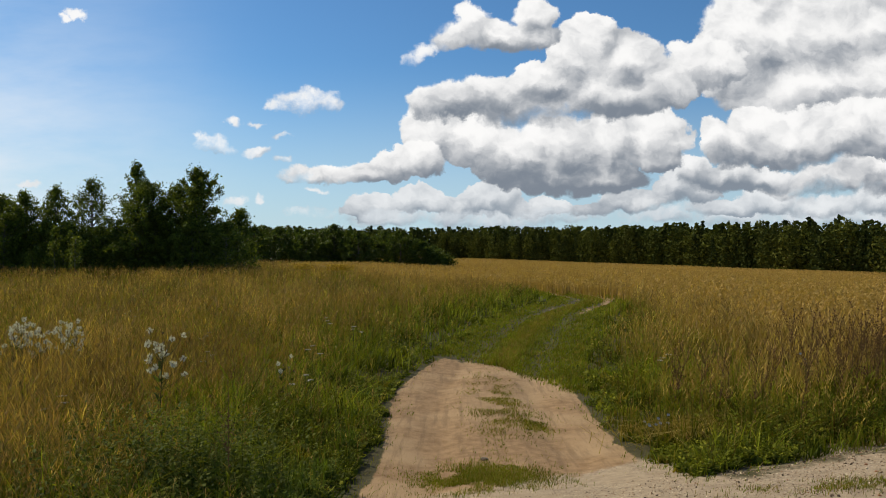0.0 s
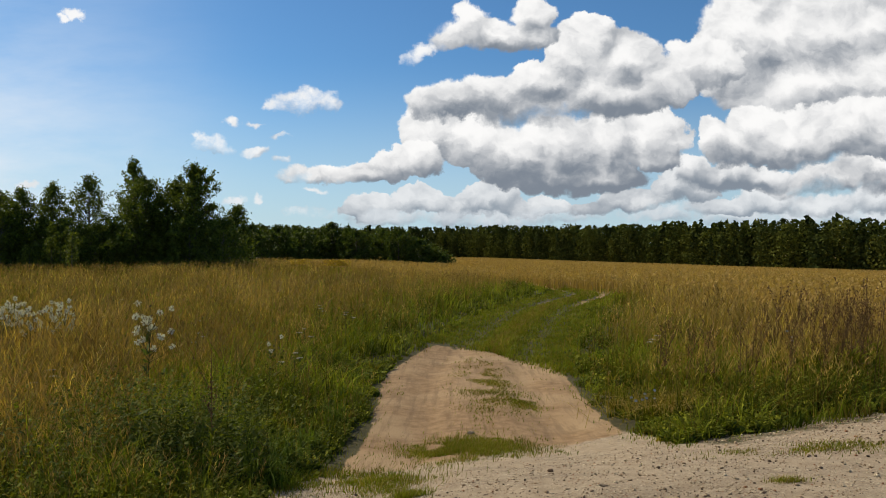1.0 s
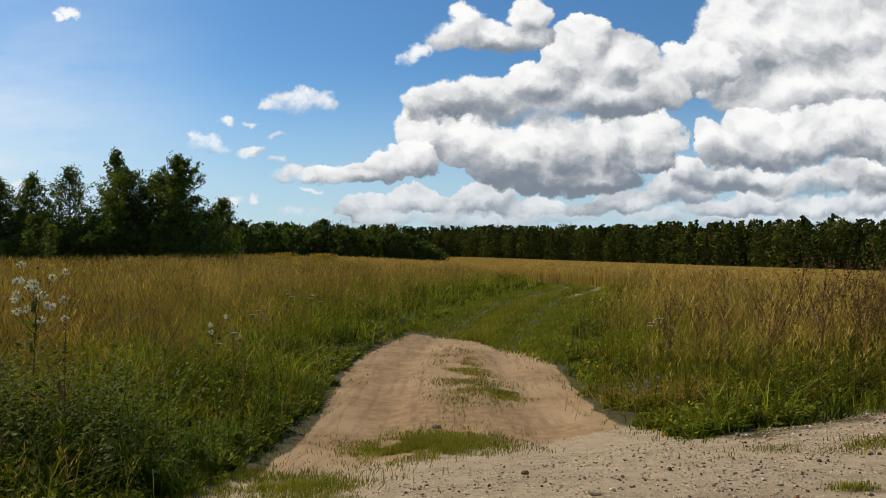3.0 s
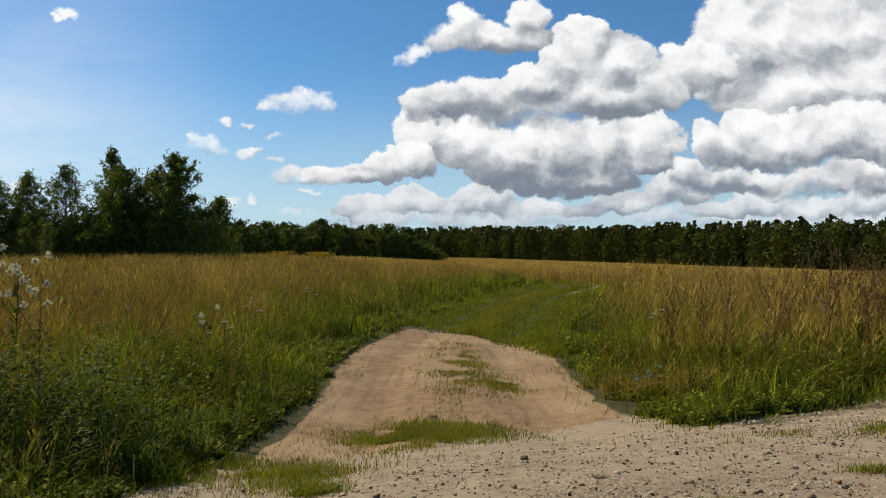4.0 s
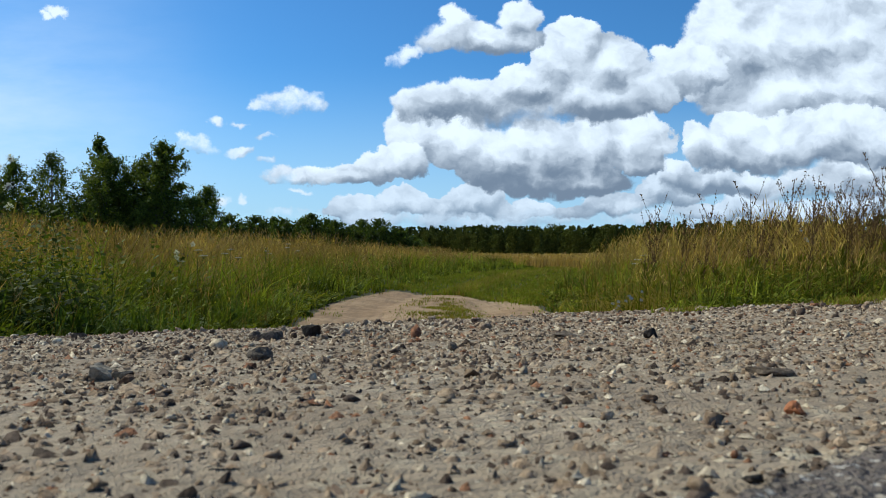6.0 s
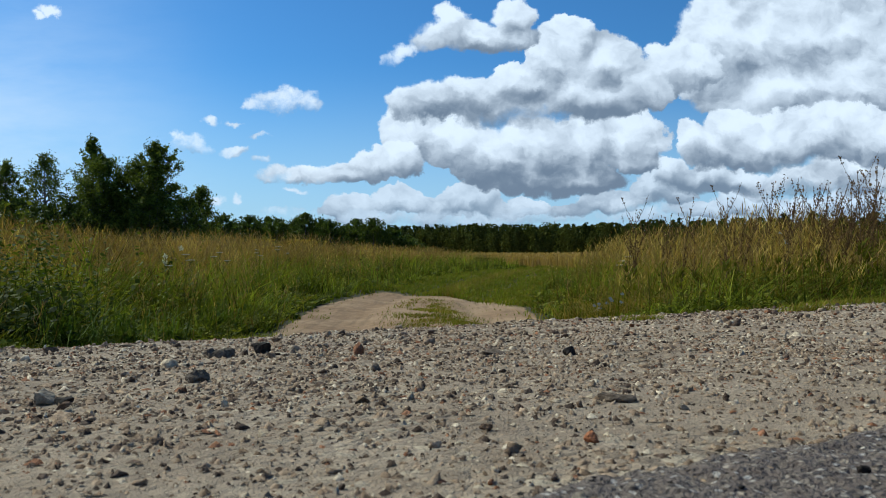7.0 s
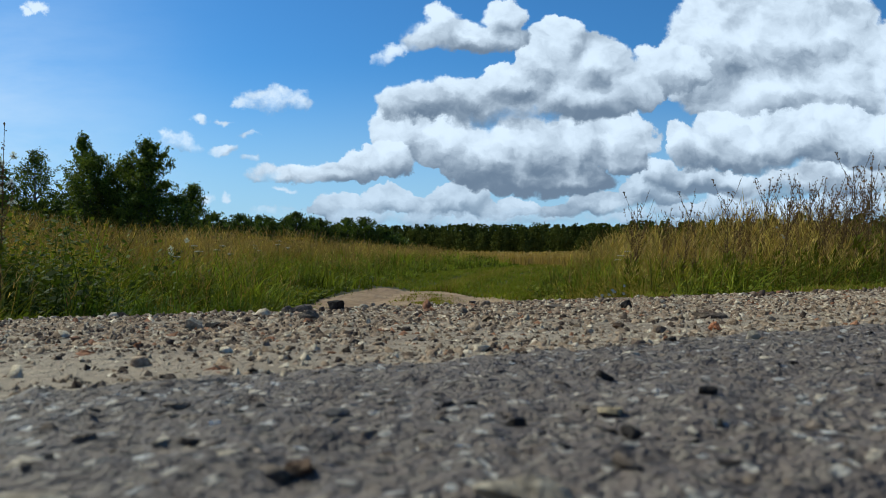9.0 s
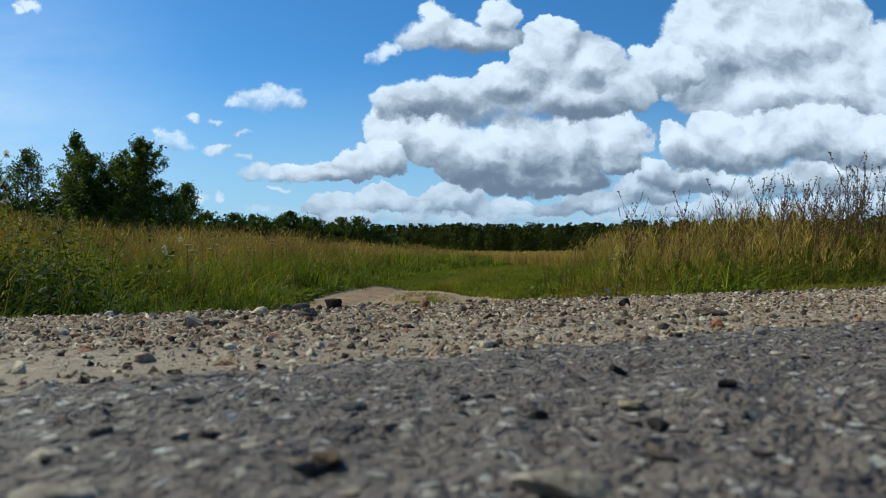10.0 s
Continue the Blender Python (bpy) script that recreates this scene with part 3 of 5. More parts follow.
def meadow(name, label, n_green, n_herb, n_seed, near, far, left, right, size=1.0, power=1.0, slivers=5, stout=1.0):
    x, y = wedge(n_green, near, far, left, right, power)
    keep, q, off, verge = wild_cover(x, y)
    x, y, q, off, verge = x[keep], y[keep], q[keep], off[keep], verge[keep]
    n = len(x)
    dist = np.hypot(x, y + 1.6)
    inner = np.minimum(verge, q - 3.3)
    lush = np.exp(-inner / np.where(off < 0, 0.9, 0.9))
    patch = fractal(x * 0.35, y * 0.35, 61)
    tall = (0.16 + 0.50 * (1 - lush) * (0.5 + 0.9 * patch)) * (0.55 + 0.75 * rng.random(n)) * np.where((off < 0) & (y < 9), 1.0 + 0.4 * smooth01(inner - 0.6), 1.0)
    away = np.where(off < 0, smooth01((inner - 0.5) / 2.6), smooth01((inner - 0.3) / 1.6))
    dry = ((0.2 + 0.6 * patch) * away + np.where(off < 0, 0.05, 0.22)).clip(0, 0.65)
    is_dry = (rng.random(n) < dry)[:, None]
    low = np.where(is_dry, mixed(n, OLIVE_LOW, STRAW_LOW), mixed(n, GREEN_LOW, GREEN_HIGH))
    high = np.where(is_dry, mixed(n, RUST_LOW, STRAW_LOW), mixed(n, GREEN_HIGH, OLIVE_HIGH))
    wide = (0.0065 + 0.0009 * dist) * (0.4 + 0.8 * rng.random(n)) * size * np.where(is_dry[:, 0], 0.55, 1.0)
    clump = smooth01((fractal(x * 2.1, y * 2.1, 67, 3) - 0.28) / 0.4)
    hue = (0.4 + 1.3 * smooth01((fractal(x * 1.4, y * 1.4, 68, 3) - 0.25) / 0.5))[:, None] * (1 + 0.25 * (fractal(x * 0.5, y * 0.5, 69)[:, None] - 0.5) * np.array([1, 0, -0.5]))
    stay = rng.random(n) < 0.2 + 0.8 * clump
    x, y, tall, wide, low, high = x[stay], y[stay], (tall * (0.3 + 0.9 * clump) * (0.45 + 1.1 * fractal(x * 0.9, y * 0.9, 70, 3)))[stay], wide[stay], (low * hue)[stay], (high * hue)[stay]
    n = len(x)
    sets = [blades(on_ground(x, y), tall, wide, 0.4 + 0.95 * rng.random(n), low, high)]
    if n_herb:
        # tussocks: blades springing outwards from one root
        m, per = n_herb // 15, 18
        cx, cy = wedge(m, near, far, left, right, power)
        keep, q, off, verge = wild_cover(cx, cy)
        cx, cy, off, inner = cx[keep], cy[keep], off[keep], np.minimum(verge, q - 3.3)[keep]
        m = len(cx)
        grown = (0.13 + 0.47 * smooth01(inner / 1.6)) * (0.6 + 0.7 * rng.random(m))
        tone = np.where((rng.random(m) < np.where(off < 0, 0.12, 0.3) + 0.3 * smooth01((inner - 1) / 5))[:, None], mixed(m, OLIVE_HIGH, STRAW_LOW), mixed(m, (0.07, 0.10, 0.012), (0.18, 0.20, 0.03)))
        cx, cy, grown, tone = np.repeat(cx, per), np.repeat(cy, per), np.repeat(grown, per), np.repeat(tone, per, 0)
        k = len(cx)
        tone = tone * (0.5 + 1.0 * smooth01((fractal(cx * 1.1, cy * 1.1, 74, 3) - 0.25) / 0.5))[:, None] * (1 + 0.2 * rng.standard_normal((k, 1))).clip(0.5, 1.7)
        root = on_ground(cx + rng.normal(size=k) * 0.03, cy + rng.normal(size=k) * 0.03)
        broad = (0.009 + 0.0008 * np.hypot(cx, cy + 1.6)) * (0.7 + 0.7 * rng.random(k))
        # roots painted a fifth darker than tips, for shade deep in the tussock
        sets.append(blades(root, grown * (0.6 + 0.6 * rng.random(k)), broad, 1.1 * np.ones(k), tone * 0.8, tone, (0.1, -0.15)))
        x, y = wedge(n_herb, near, far, left, right, power)
        keep, q, off, verge = wild_cover(x, y)
        inner = np.minimum(verge, q - 3.3)
        patch = fractal(x * 0.8, y * 0.8, 63)
        keep &= rng.random(n_herb) < smooth01((patch - 0.30) / 0.25) * np.where(off < 0, 0.4 + np.exp(-inner / 6), 0.35 + np.exp(-inner / 1.5))
        x, y, off, inner = x[keep], y[keep], off[keep], inner[keep]
        n = len(x)
        tall = (0.12 + 0.56 * smooth01(inner / 1.7) * (0.4 + 0.6 * rng.random(n))) * (0.7 + 0.5 * rng.random(n))
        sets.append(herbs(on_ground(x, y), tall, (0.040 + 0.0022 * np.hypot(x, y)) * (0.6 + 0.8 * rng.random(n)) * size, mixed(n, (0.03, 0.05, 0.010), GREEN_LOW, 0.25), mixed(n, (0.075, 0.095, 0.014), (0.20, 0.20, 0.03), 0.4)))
    if near < 5:
        # rank leafy weeds in the corner between meadow and road, low leaves darkened as for shade
        k = 420
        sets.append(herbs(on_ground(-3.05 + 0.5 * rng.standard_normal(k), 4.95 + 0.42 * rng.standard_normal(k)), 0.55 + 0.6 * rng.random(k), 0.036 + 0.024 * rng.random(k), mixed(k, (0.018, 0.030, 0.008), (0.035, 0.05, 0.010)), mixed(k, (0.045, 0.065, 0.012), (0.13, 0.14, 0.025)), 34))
    x, y = wedge(n_seed, near, far, left, right, power)
    keep, q, off, verge = wild_cover(x, y)
    inner = np.minimum(verge, q - 3.3)
    patch = fractal(x * 0.22, y * 0.22, 65)
    few = np.where(off < 0, smooth01((inner - 0.4) / 2.6), smooth01((inner - 0.5) / 1.2))
    stand = smooth01((fractal(x * 0.8, y * 0.8, 66, 3) - 0.34) / 0.26)
    keep &= rng.random(n_seed) < (0.3 + 0.9 * patch) * (0.06 + 0.94 * few) * (0.15 + 0.85 * stand)
    x, y, off, inner, patch = x[keep], y[keep], off[keep], inner[keep], patch[keep]
    n = len(x)
    dist = np.hypot(x, y + 1.6)
    by_track = smooth01(inner / np.where(off < 0, 4.5, 2.2))
    tall = (0.66 + 0.34 * rng.random(n)) * (0.8 + 0.35 * patch) * (0.42 + 0.58 * by_track) * np.where((off > 0) & (y < 22), 1.24, np.where(y < 26, 1.27, 1.08))
    reddish = (rng.random(n) < np.where(off < 0, 0.8, 0.55))[:, None]
    head = np.where(reddish, mixed(n, RUST_LOW, RUST_HIGH), mixed(n, STRAW_LOW, STRAW_HIGH) * 1.25)
    head = head * (0.55 + 0.9 * smooth01((fractal(x * 1.1, y * 1.1, 73, 3) - 0.25) / 0.5))[:, None]
    stem = np.where(reddish, mixed(n, OLIVE_HIGH, RUST_LOW), mixed(n, OLIVE_HIGH, STRAW_LOW))
    wide = (0.0014 + 0.0005 * dist) * (0.6 + 0.8 * rng.random(n)) * size * stout
    sets.append(seeded_stems(on_ground(x, y), tall, wide, 0.22 + 0.18 * rng.random(n), stem, head, 0.3, (0.5, -0.1), slivers))
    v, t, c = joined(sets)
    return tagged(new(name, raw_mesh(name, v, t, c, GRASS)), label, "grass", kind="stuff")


meadow("near_meadow_grass", "lush green and drying meadow grass beside the track", 42000, 66000, 62000, 3.6, 14, -0.95, 0.95, 1.0, 0.85, 6, 1.05)
meadow("meadow_grass", "tall brownish meadow grass gone to seed", 70000, 30000, 66000, 13, 45, -0.75, 0.75, 1.0, 0.75, 4, 1.0)
meadow("far_meadow_grass", "brown seeding grass of the far meadow", 50000, 0, 60000, 42, 112, -0.75, 0.3, 1.0, 0.8, 3)


# ripe crop: short upright stalks with ears, in one mass
def crop_field():
    x, y = wedge(105000, 12, 420, -0.35, 0.72, 0.75)
    keep = crop_zone(x, y) > 0.5
    x, y = x[keep], y[keep]
    n = len(x)
    dist = np.hypot(x, y)
    tall = 0.62 + 0.2 * rng.random(n)
    tan = mixed(n, (0.27, 0.18, 0.085), (0.36, 0.248, 0.13))
    v, t, c = seeded_stems(on_ground(x, y), tall, 0.004 + 0.0013 * np.minimum(dist, 70) + 0.0003 * dist, 0.3 + 0.2 * rng.random(n), tan * 0.8, tan, 0.15, (0.3, 0), 3, 0.25)
    return tagged(new("ripe_crop", raw_mesh("ripe_crop", v, t, c, GRASS)), "ripe golden-brown grain standing across the field", "crop", kind="stuff")


crop_field()


# short grass growing on the track and at the edge of the shoulder
def short_grass(x, y, tall, dryness, wide=1.0):
    n = len(x)
    dist = np.hypot(x, y + 1.6)
    dry = (rng.random(n) < dryness)[:, None]
    hue = (0.65 + 0.7 * fractal(x * 2.5, y * 2.5, 79))[:, None]
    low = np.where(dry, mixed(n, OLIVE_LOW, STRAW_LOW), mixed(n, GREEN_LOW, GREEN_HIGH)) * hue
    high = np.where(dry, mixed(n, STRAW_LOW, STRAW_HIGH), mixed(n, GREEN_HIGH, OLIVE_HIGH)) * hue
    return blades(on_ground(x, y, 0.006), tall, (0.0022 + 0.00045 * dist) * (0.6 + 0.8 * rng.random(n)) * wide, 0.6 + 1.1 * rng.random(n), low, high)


def patch_grass(n, mx, my, rx, ry, tall, dryness, seed, gap=0.42):
    """A thin patch of grass with bare gaps."""
    x, y = mx + rx * rng.standard_normal(n) * 0.55, my + ry * rng.standard_normal(n) * 0.55
    keep = fractal(x * 3.2, y * 3.2, seed) + 0.25 * rng.random(n) > gap + 0.1
    x, y = x[keep], y[keep]
    return short_grass(x, y, tall * (0.4 + 0.8 * rng.random(len(x))), dryness)


def verge_grass(n=70000):
    """Low growth where the tall plants give way to bare ground."""
    x, y = wedge(n, 3.8, 34, -0.85, 0.85, 0.9)
    q, off = from_road(x, y), np.abs(x - track_middle(y)) - track_half(y)
    inner = np.minimum(off - 0.95 * (fractal(x * 1.1, y * 1.1, 51) - 0.5), q - road_edge(x, y) - 0.9 * (fractal(x * 0.9, y * 0.9, 53) - 0.5)) + 0.35 * (fractal(x * 1.7, y * 1.7, 57) - 0.5)
    keep = (inner > -0.4) & (inner < 0.55) & (rng.random(n) < smooth01((inner + 0.4) / 0.5) * smooth01((fractal(x * 4, y * 4, 58) - 0.3) / 0.2))
    x, y, inner = x[keep], y[keep], inner[keep]
    return short_grass(x, y, (0.04 + 0.14 * smooth01((inner + 0.2) / 0.6)) * (0.5 + 0.8 * rng.random(len(x))), 0.15, 1.5)


def track_grass():
    x, y = wedge(210000, 10.5, 48, -0.2, 0.35, 0.9)
    off = x - track_middle(y)
    half = track_half(y)
    wheel = np.exp(-(((np.abs(off) - 0.8) / 0.32) ** 2))
    start = 15.3 + 2.0 * (fractal(x * 0.8, y * 0.8, 71) - 0.5) - 2.5 * np.maximum(x + 0.2, 0)
    green = smooth01((y - start) / 1.0) * (1 - (0.6 + 0.32 * smooth01((y - 23) / 8)) * wheel)
    keep = (np.abs(off) < half + 0.35) & (rng.random(len(x)) < green)
    x, y, off = x[keep], y[keep], off[keep]
    tall = (0.035 + 0.05 * rng.random(len(x))) * (1 + 1.2 * smooth01(1 - np.abs(off) / 0.6))
    sets = [short_grass(x, y, tall * 1.25, 0.12 + 0.4 * smooth01(1 - np.abs(off) / 0.5), 1.8)]
    sets.append(verge_grass())
    # thin growth between the ruts, the bar at the mouth of the track, and tufts on the shoulder
    sets.append(patch_grass(8000, 0.1, 10.2, 0.42, 2.4, 0.05, 0.5, 83, 0.5))
    sets.append(patch_grass(2500, 0.55, 9.0, 0.3, 0.6, 0.05, 0.4, 84, 0.44))
    sets.append(patch_grass(15000, -0.27, 6.3, 0.66, 0.6, 0.05, 0.3, 85, 0.45))
    sets.append(patch_grass(2400, -0.95, 4.4, 0.3, 0.5, 0.045, 0.3, 86, 0.45))
    sets.append(patch_grass(6000, -1.4, 4.9, 0.7, 0.55, 0.07, 0.25, 96, 0.44))
    sets.append(patch_grass(2500, -2.0, 3.7, 0.6, 0.25, 0.05, 0.3, 97, 0.46))
    sets.append(patch_grass(900, -0.72, 3.8, 0.12, 0.1, 0.07, 0.15, 87, 0.2))
    sets.append(patch_grass(250, -0.78, 3.45, 0.12, 0.06, 0.04, 0.4, 88, 0.2))
    sets.append(patch_grass(200, 1.0, 3.1, 0.08, 0.05, 0.04, 0.5, 89, 0.2))
    sets.append(patch_grass(300, 1.9, 3.55, 0.12, 0.06, 0.05, 0.5, 90, 0.2))
    sets.append(patch_grass(2000, 2.6, 4.6, 0.8, 0.25, 0.05, 0.4, 92, 0.42))
    v, t, c = joined(sets)
    return tagged(new("track_grass", raw_mesh("track_grass", v, t, c, GRASS)), "short green grass growing between the wheel ruts", "grass", kind="stuff")


track_grass()


# ---- trees ----
def tube(points, radii, sides=7):
    """A tapering limb through points."""
    pts, verts = np.asarray(points, float), []
    for i, p in enumerate(pts):
        d = pts[min(i + 1, len(pts) - 1)] - pts[max(i - 1, 0)]
        d = d / np.linalg.norm(d)
        a = np.cross(d, [0.3, 0.9, 0.1])
        a /= np.linalg.norm(a)
        b = np.cross(d, a)
        ang = np.arange(sides) * 2 * np.pi / sides
        verts.append(p + radii[i] * (np.cos(ang)[:, None] * a + np.sin(ang)[:, None] * b))
    verts = np.concatenate(verts)
    tris = []
    for i in range(len(pts) - 1):
        for j in range(sides):
            a, b = i * sides + j, i * sides + (j + 1) % sides
            tris += [(a, b, b + sides), (a, b + sides, a + sides)]
    return verts, np.array(tris), np.full((len(verts), 3), 0.1)


def tree(x, y, tall, spread, low, leaves, label, dense=1.0, taper=0.7, light=(0.14, 0.165, 0.035), size=0.085, name="tree"):
    """A trunk with rising limbs; leaves set along the twigs that spring from them, so that the outline is feathered."""
    z = float(height(x, y))
    ob = tagged(new(name), label, "tree", "trees at the edge of the meadow")
    ob.location = (x, y, z)
    bend = rng.standard_normal(2) * 0.02 * tall
    hs = np.linspace(0, 1, 7)
    stem = np.stack([bend[0] * hs**2, bend[1] * hs**2, hs * tall * 0.96], 1)
    parts = [tube(stem, 0.016 * tall * (1 - 0.9 * hs) + 0.01)]
    n = int(80 * dense)
    t = (np.arange(n) + rng.random(n)) / n
    h = low + (0.97 - low) * t**0.9
    bulge = 0.7 + 0.62 * rng.random(n)
    reach = spread * (1 - t**1.7 * taper) * np.sqrt(np.minimum(1, 0.4 + 3 * t)) * bulge * np.where(t > 0.93, 0.45, 1)
    a = np.arange(n) * 2.4 + rng.normal(size=n) * 0.4
    h0 = np.maximum(h - 0.45 * reach / tall - 0.06, 0.02)
    root = np.stack([np.interp(h0, hs, stem[:, 0]), np.interp(h0, hs, stem[:, 1]), h0 * tall * 0.96], 1)
    end = np.stack([np.cos(a) * reach, np.sin(a) * reach, h * tall], 1) + root * np.array([1, 1, 0])
    for p, q in zip(root, end):
        parts.append(tube([p, (p + q) / 2 + [0, 0, -0.02 * tall], q], [0.004 * tall, 0.0025 * tall, 0.0008 * tall], 4))
    m = n * 8
    k = rng.integers(n, size=m)
    f = 0.25 + 0.8 * rng.random(m) ** 0.8
    start = root[k] + (end - root)[k] * np.minimum(f, 1)[:, None]
    out = end[k] * np.array([1, 1, 0])
    out /= np.linalg.norm(out, axis=1)[:, None] + 0.01
    way_out = out * 0.45 + rng.standard_normal((m, 3)) * 0.65 + np.array([0, 0, 0.2])
    tip = start + way_out * (spread * (0.14 + 0.22 * rng.random(m)) * (1.1 - 0.4 * h[k]))[:, None]
    top = np.stack([bend[0] + rng.normal(size=30) * 0.1, bend[1] + rng.normal(size=30) * 0.1, tall * (0.86 + 0.1 * rng.random(30))], 1)
    start, tip = np.concatenate([start, top]), np.concatenate([tip, top + rng.standard_normal((30, 3)) * 0.16 + [0, 0, 0.05 * tall]])
    j = rng.integers(len(start), size=leaves)
    g = rng.random((leaves, 1)) ** 0.8
    p = start[j] + (tip - start)[j] * g + rng.standard_normal((leaves, 3)) * (0.07 + 0.03 * spread * (1.3 - g))
    u = rng.standard_normal((leaves, 3))
    u /= np.linalg.norm(u, axis=1)[:, None]
    w = np.cross(u, rng.standard_normal((leaves, 3)))
    w /= np.linalg.norm(w, axis=1)[:, None]
    s = size * (0.55 + 0.8 * rng.random(leaves))[:, None]
    verts = np.stack([p - u * s, p + w * s * 0.5, p + u * s, p - w * s * 0.5], 1).reshape(-1, 3)
    i = (np.arange(leaves) * 4)[:, None]
    shade = (0.7 + 0.6 * rng.random(len(start)))[j][:, None]
    tint = np.repeat(mixed(leaves, (0.034, 0.054, 0.014), light, 0.15) * shade, 4, 0)
    v, tr, c = joined(parts)
    child("trunk", raw_mesh("trunk", v, tr, c, BARK), ob, "grey-brown trunk with limbs")
    child("crown", raw_mesh("crown", verts, np.stack([i + [0, 1, 2], i + [0, 2, 3]], 1).reshape(-1, 3), tint, LEAF), ob)
    return ob


TREES = [
    (-25.0, 55.9, 8.9, 1.25, 0.3, 5200, "slender birch with a wispy open top", 0.7, 0.75),
    (-23.9, 54.6, 7.3, 2.7, 0.05, 17000, "dense dark green deciduous tree", 1.5, 0.45),
    (-19.7, 54.2, 8.2, 1.9, 0.05, 16000, "tall round-topped birch in full leaf", 1.4, 0.5),
    (-21.8, 55.5, 6.9, 2.2, 0.03, 13000, "dense dark green deciduous tree", 1.3, 0.45),
    (-28.4, 55.5, 7.5, 1.9, 0.25, 5600, "airy young birch with gaps in its crown", 0.75, 0.7),
    (-17.6, 57.5, 5.3, 1.6, 0.03, 7500, "pointed young tree at the end of the row", 1.0, 0.8),
    (-31.0, 55.0, 6.9, 2.0, 0.03, 7500, "dark bushy tree with a thin wispy top", 1.0, 0.85),
    (-32.9, 54.5, 6.4, 2.0, 0.03, 9000, "dark bushy tree in the row", 1.1, 0.65),
    (-34.9, 55.0, 6.3, 2.1, 0.03, 9000, "dark bushy tree in the row", 1.1, 0.65),
    (-38.0, 55.5, 6.8, 2.4, 0.03, 10000, "dark bushy tree in the row", 1.2, 0.65),
    (-42.5, 56.0, 7.2, 2.6, 0.03, 10000, "dark bushy tree in the row", 1.2, 0.65),
]
for spec in TREES:
    tree(*spec[:5], int(spec[5] * 1.4), *spec[6:])
for bx, bt in ((-28.6, 2.7), (-27.0, 3.0), (-30.4, 1.9)):
    tree(bx, 50 + rng.normal() * 0.5, bt, 0.7, 0.05, 1500, "light green sapling standing before the tree row", 0.5, 0.8, (0.17, 0.19, 0.04), 0.07, "sapling")
for k in range(15):
    tree(-42 + 1.75 * k + rng.normal() * 0.4, 53.8 + rng.normal() * 0.8, 3.4 + 1.4 * rng.random(), 1.9, 0.0, 7000, "low dark shrub filling the foot of the tree row", 0.8, 0.5, name="shrub")
for bx, by, bt in ((-22, 106, 5.0), (-18.2, 108, 6.0), (-14.4, 106, 4.8), (-11, 109, 5.2), (-8.4, 107, 5.4), (-5.6, 108, 3.8), (-3.4, 110, 2.6), (-26, 107, 5.6), (-30, 108, 5.8), (-16.4, 110, 5.2), (-20, 110, 5.4), (-24, 110, 5.5)):
    tree(bx, by, bt, 2.6, 0.0, 5200, "rounded willow bush at the far end of the meadow", 0.8, 0.5, (0.085, 0.11, 0.028), 0.17, "willow_bush")


# ---- far woods ----
def far_woods():
    """Mixed spruce, pine and birch along the far side of the field, many rows deep."""
    line = np.array([(-260, 380), (-160, 400), (-10, 425), (70, 330), (112, 245), (140, 212), (190, 150)], float)
    seg = np.hypot(*np.diff(line, axis=0).T)
    run = np.concatenate([[0], np.cumsum(seg)])
    sets = []
    for row in range(5):
        s = np.arange(0, run[-1], 1.75 + row * 0.15)
        s = s + rng.normal(size=len(s)) * 0.9
        px, py = np.interp(s, run, line[:, 0]), np.interp(s, run, line[:, 1])
        out = np.stack([px, py], 1) / np.hypot(px, py)[:, None]
        shift = row * 6 + rng.normal(size=len(s)) * 3.5
        px, py = px + out[:, 0] * shift, py + out[:, 1] * shift
        n, leaves = len(px), 215 if row < 2 else 110
        stand = fractal(px * 0.025, py * 0.025, 81, 3)
        tall = (10.4 + 4.6 * rng.random(n) + 4.0 * stand + (row > 1) * 1.2) * (1 if row else 0.62 + 0.45 * rng.random(n))
        conifer = rng.random(n) < 0.05 + 0.5 * stand
        k = np.repeat(np.arange(n), leaves)
        h = rng.random(len(k)) ** 0.8
        cone, dome = 2.9 * (1.02 - h) ** 0.85 + 0.15, 3.1 * np.sqrt(np.clip(1 - (1.65 * h - 0.72) ** 2, 0.02, 1))
        lumps = 0.75 + 0.5 * value_noise(h * 7 + k * 3.1, k * 1.7, 83)
        reach = np.where(conifer[k], cone, dome) * lumps * np.sqrt(rng.random(len(k)))
        a = rng.random(len(k)) * 6.283
        p = np.stack([px[k] + np.cos(a) * reach, py[k] + np.sin(a) * reach, height(px, py, False)[k] + h * tall[k]], 1)
        g = rng.standard_normal((len(k), 3))
        g /= np.linalg.norm(g, axis=1)[:, None]
        f = np.cross(g, rng.standard_normal((len(k), 3)))
        f /= np.linalg.norm(f, axis=1)[:, None]
        big = (0.43 if row < 2 else 0.85) * (0.6 + 0.8 * rng.random((len(k), 1)))
        verts = np.stack([p - g * big, p + f * big * 0.7, p + g * big, p - f * big * 0.7], 1).reshape(-1, 3)
        i = (np.arange(len(k)) * 4)[:, None]
        dark = np.where(conifer[:, None], mixed(n, (0.024, 0.033, 0.014), (0.045, 0.056, 0.021)), mixed(n, (0.038, 0.048, 0.015), (0.08, 0.088, 0.024)))
        sets.append((verts, np.stack([i + [0, 1, 2], i + [0, 2, 3]], 1).reshape(-1, 3), np.repeat(dark[k] * (0.7 + 0.6 * rng.random((len(k), 1))), 4, 0)))
    v, t, c = joined(sets)
    return tagged(new("far_woods", raw_mesh("far_woods", v, t, c, FAR_LEAF)), "dark mixed wood of spruce and birch beyond the field", "woods", kind="stuff")


far_woods()


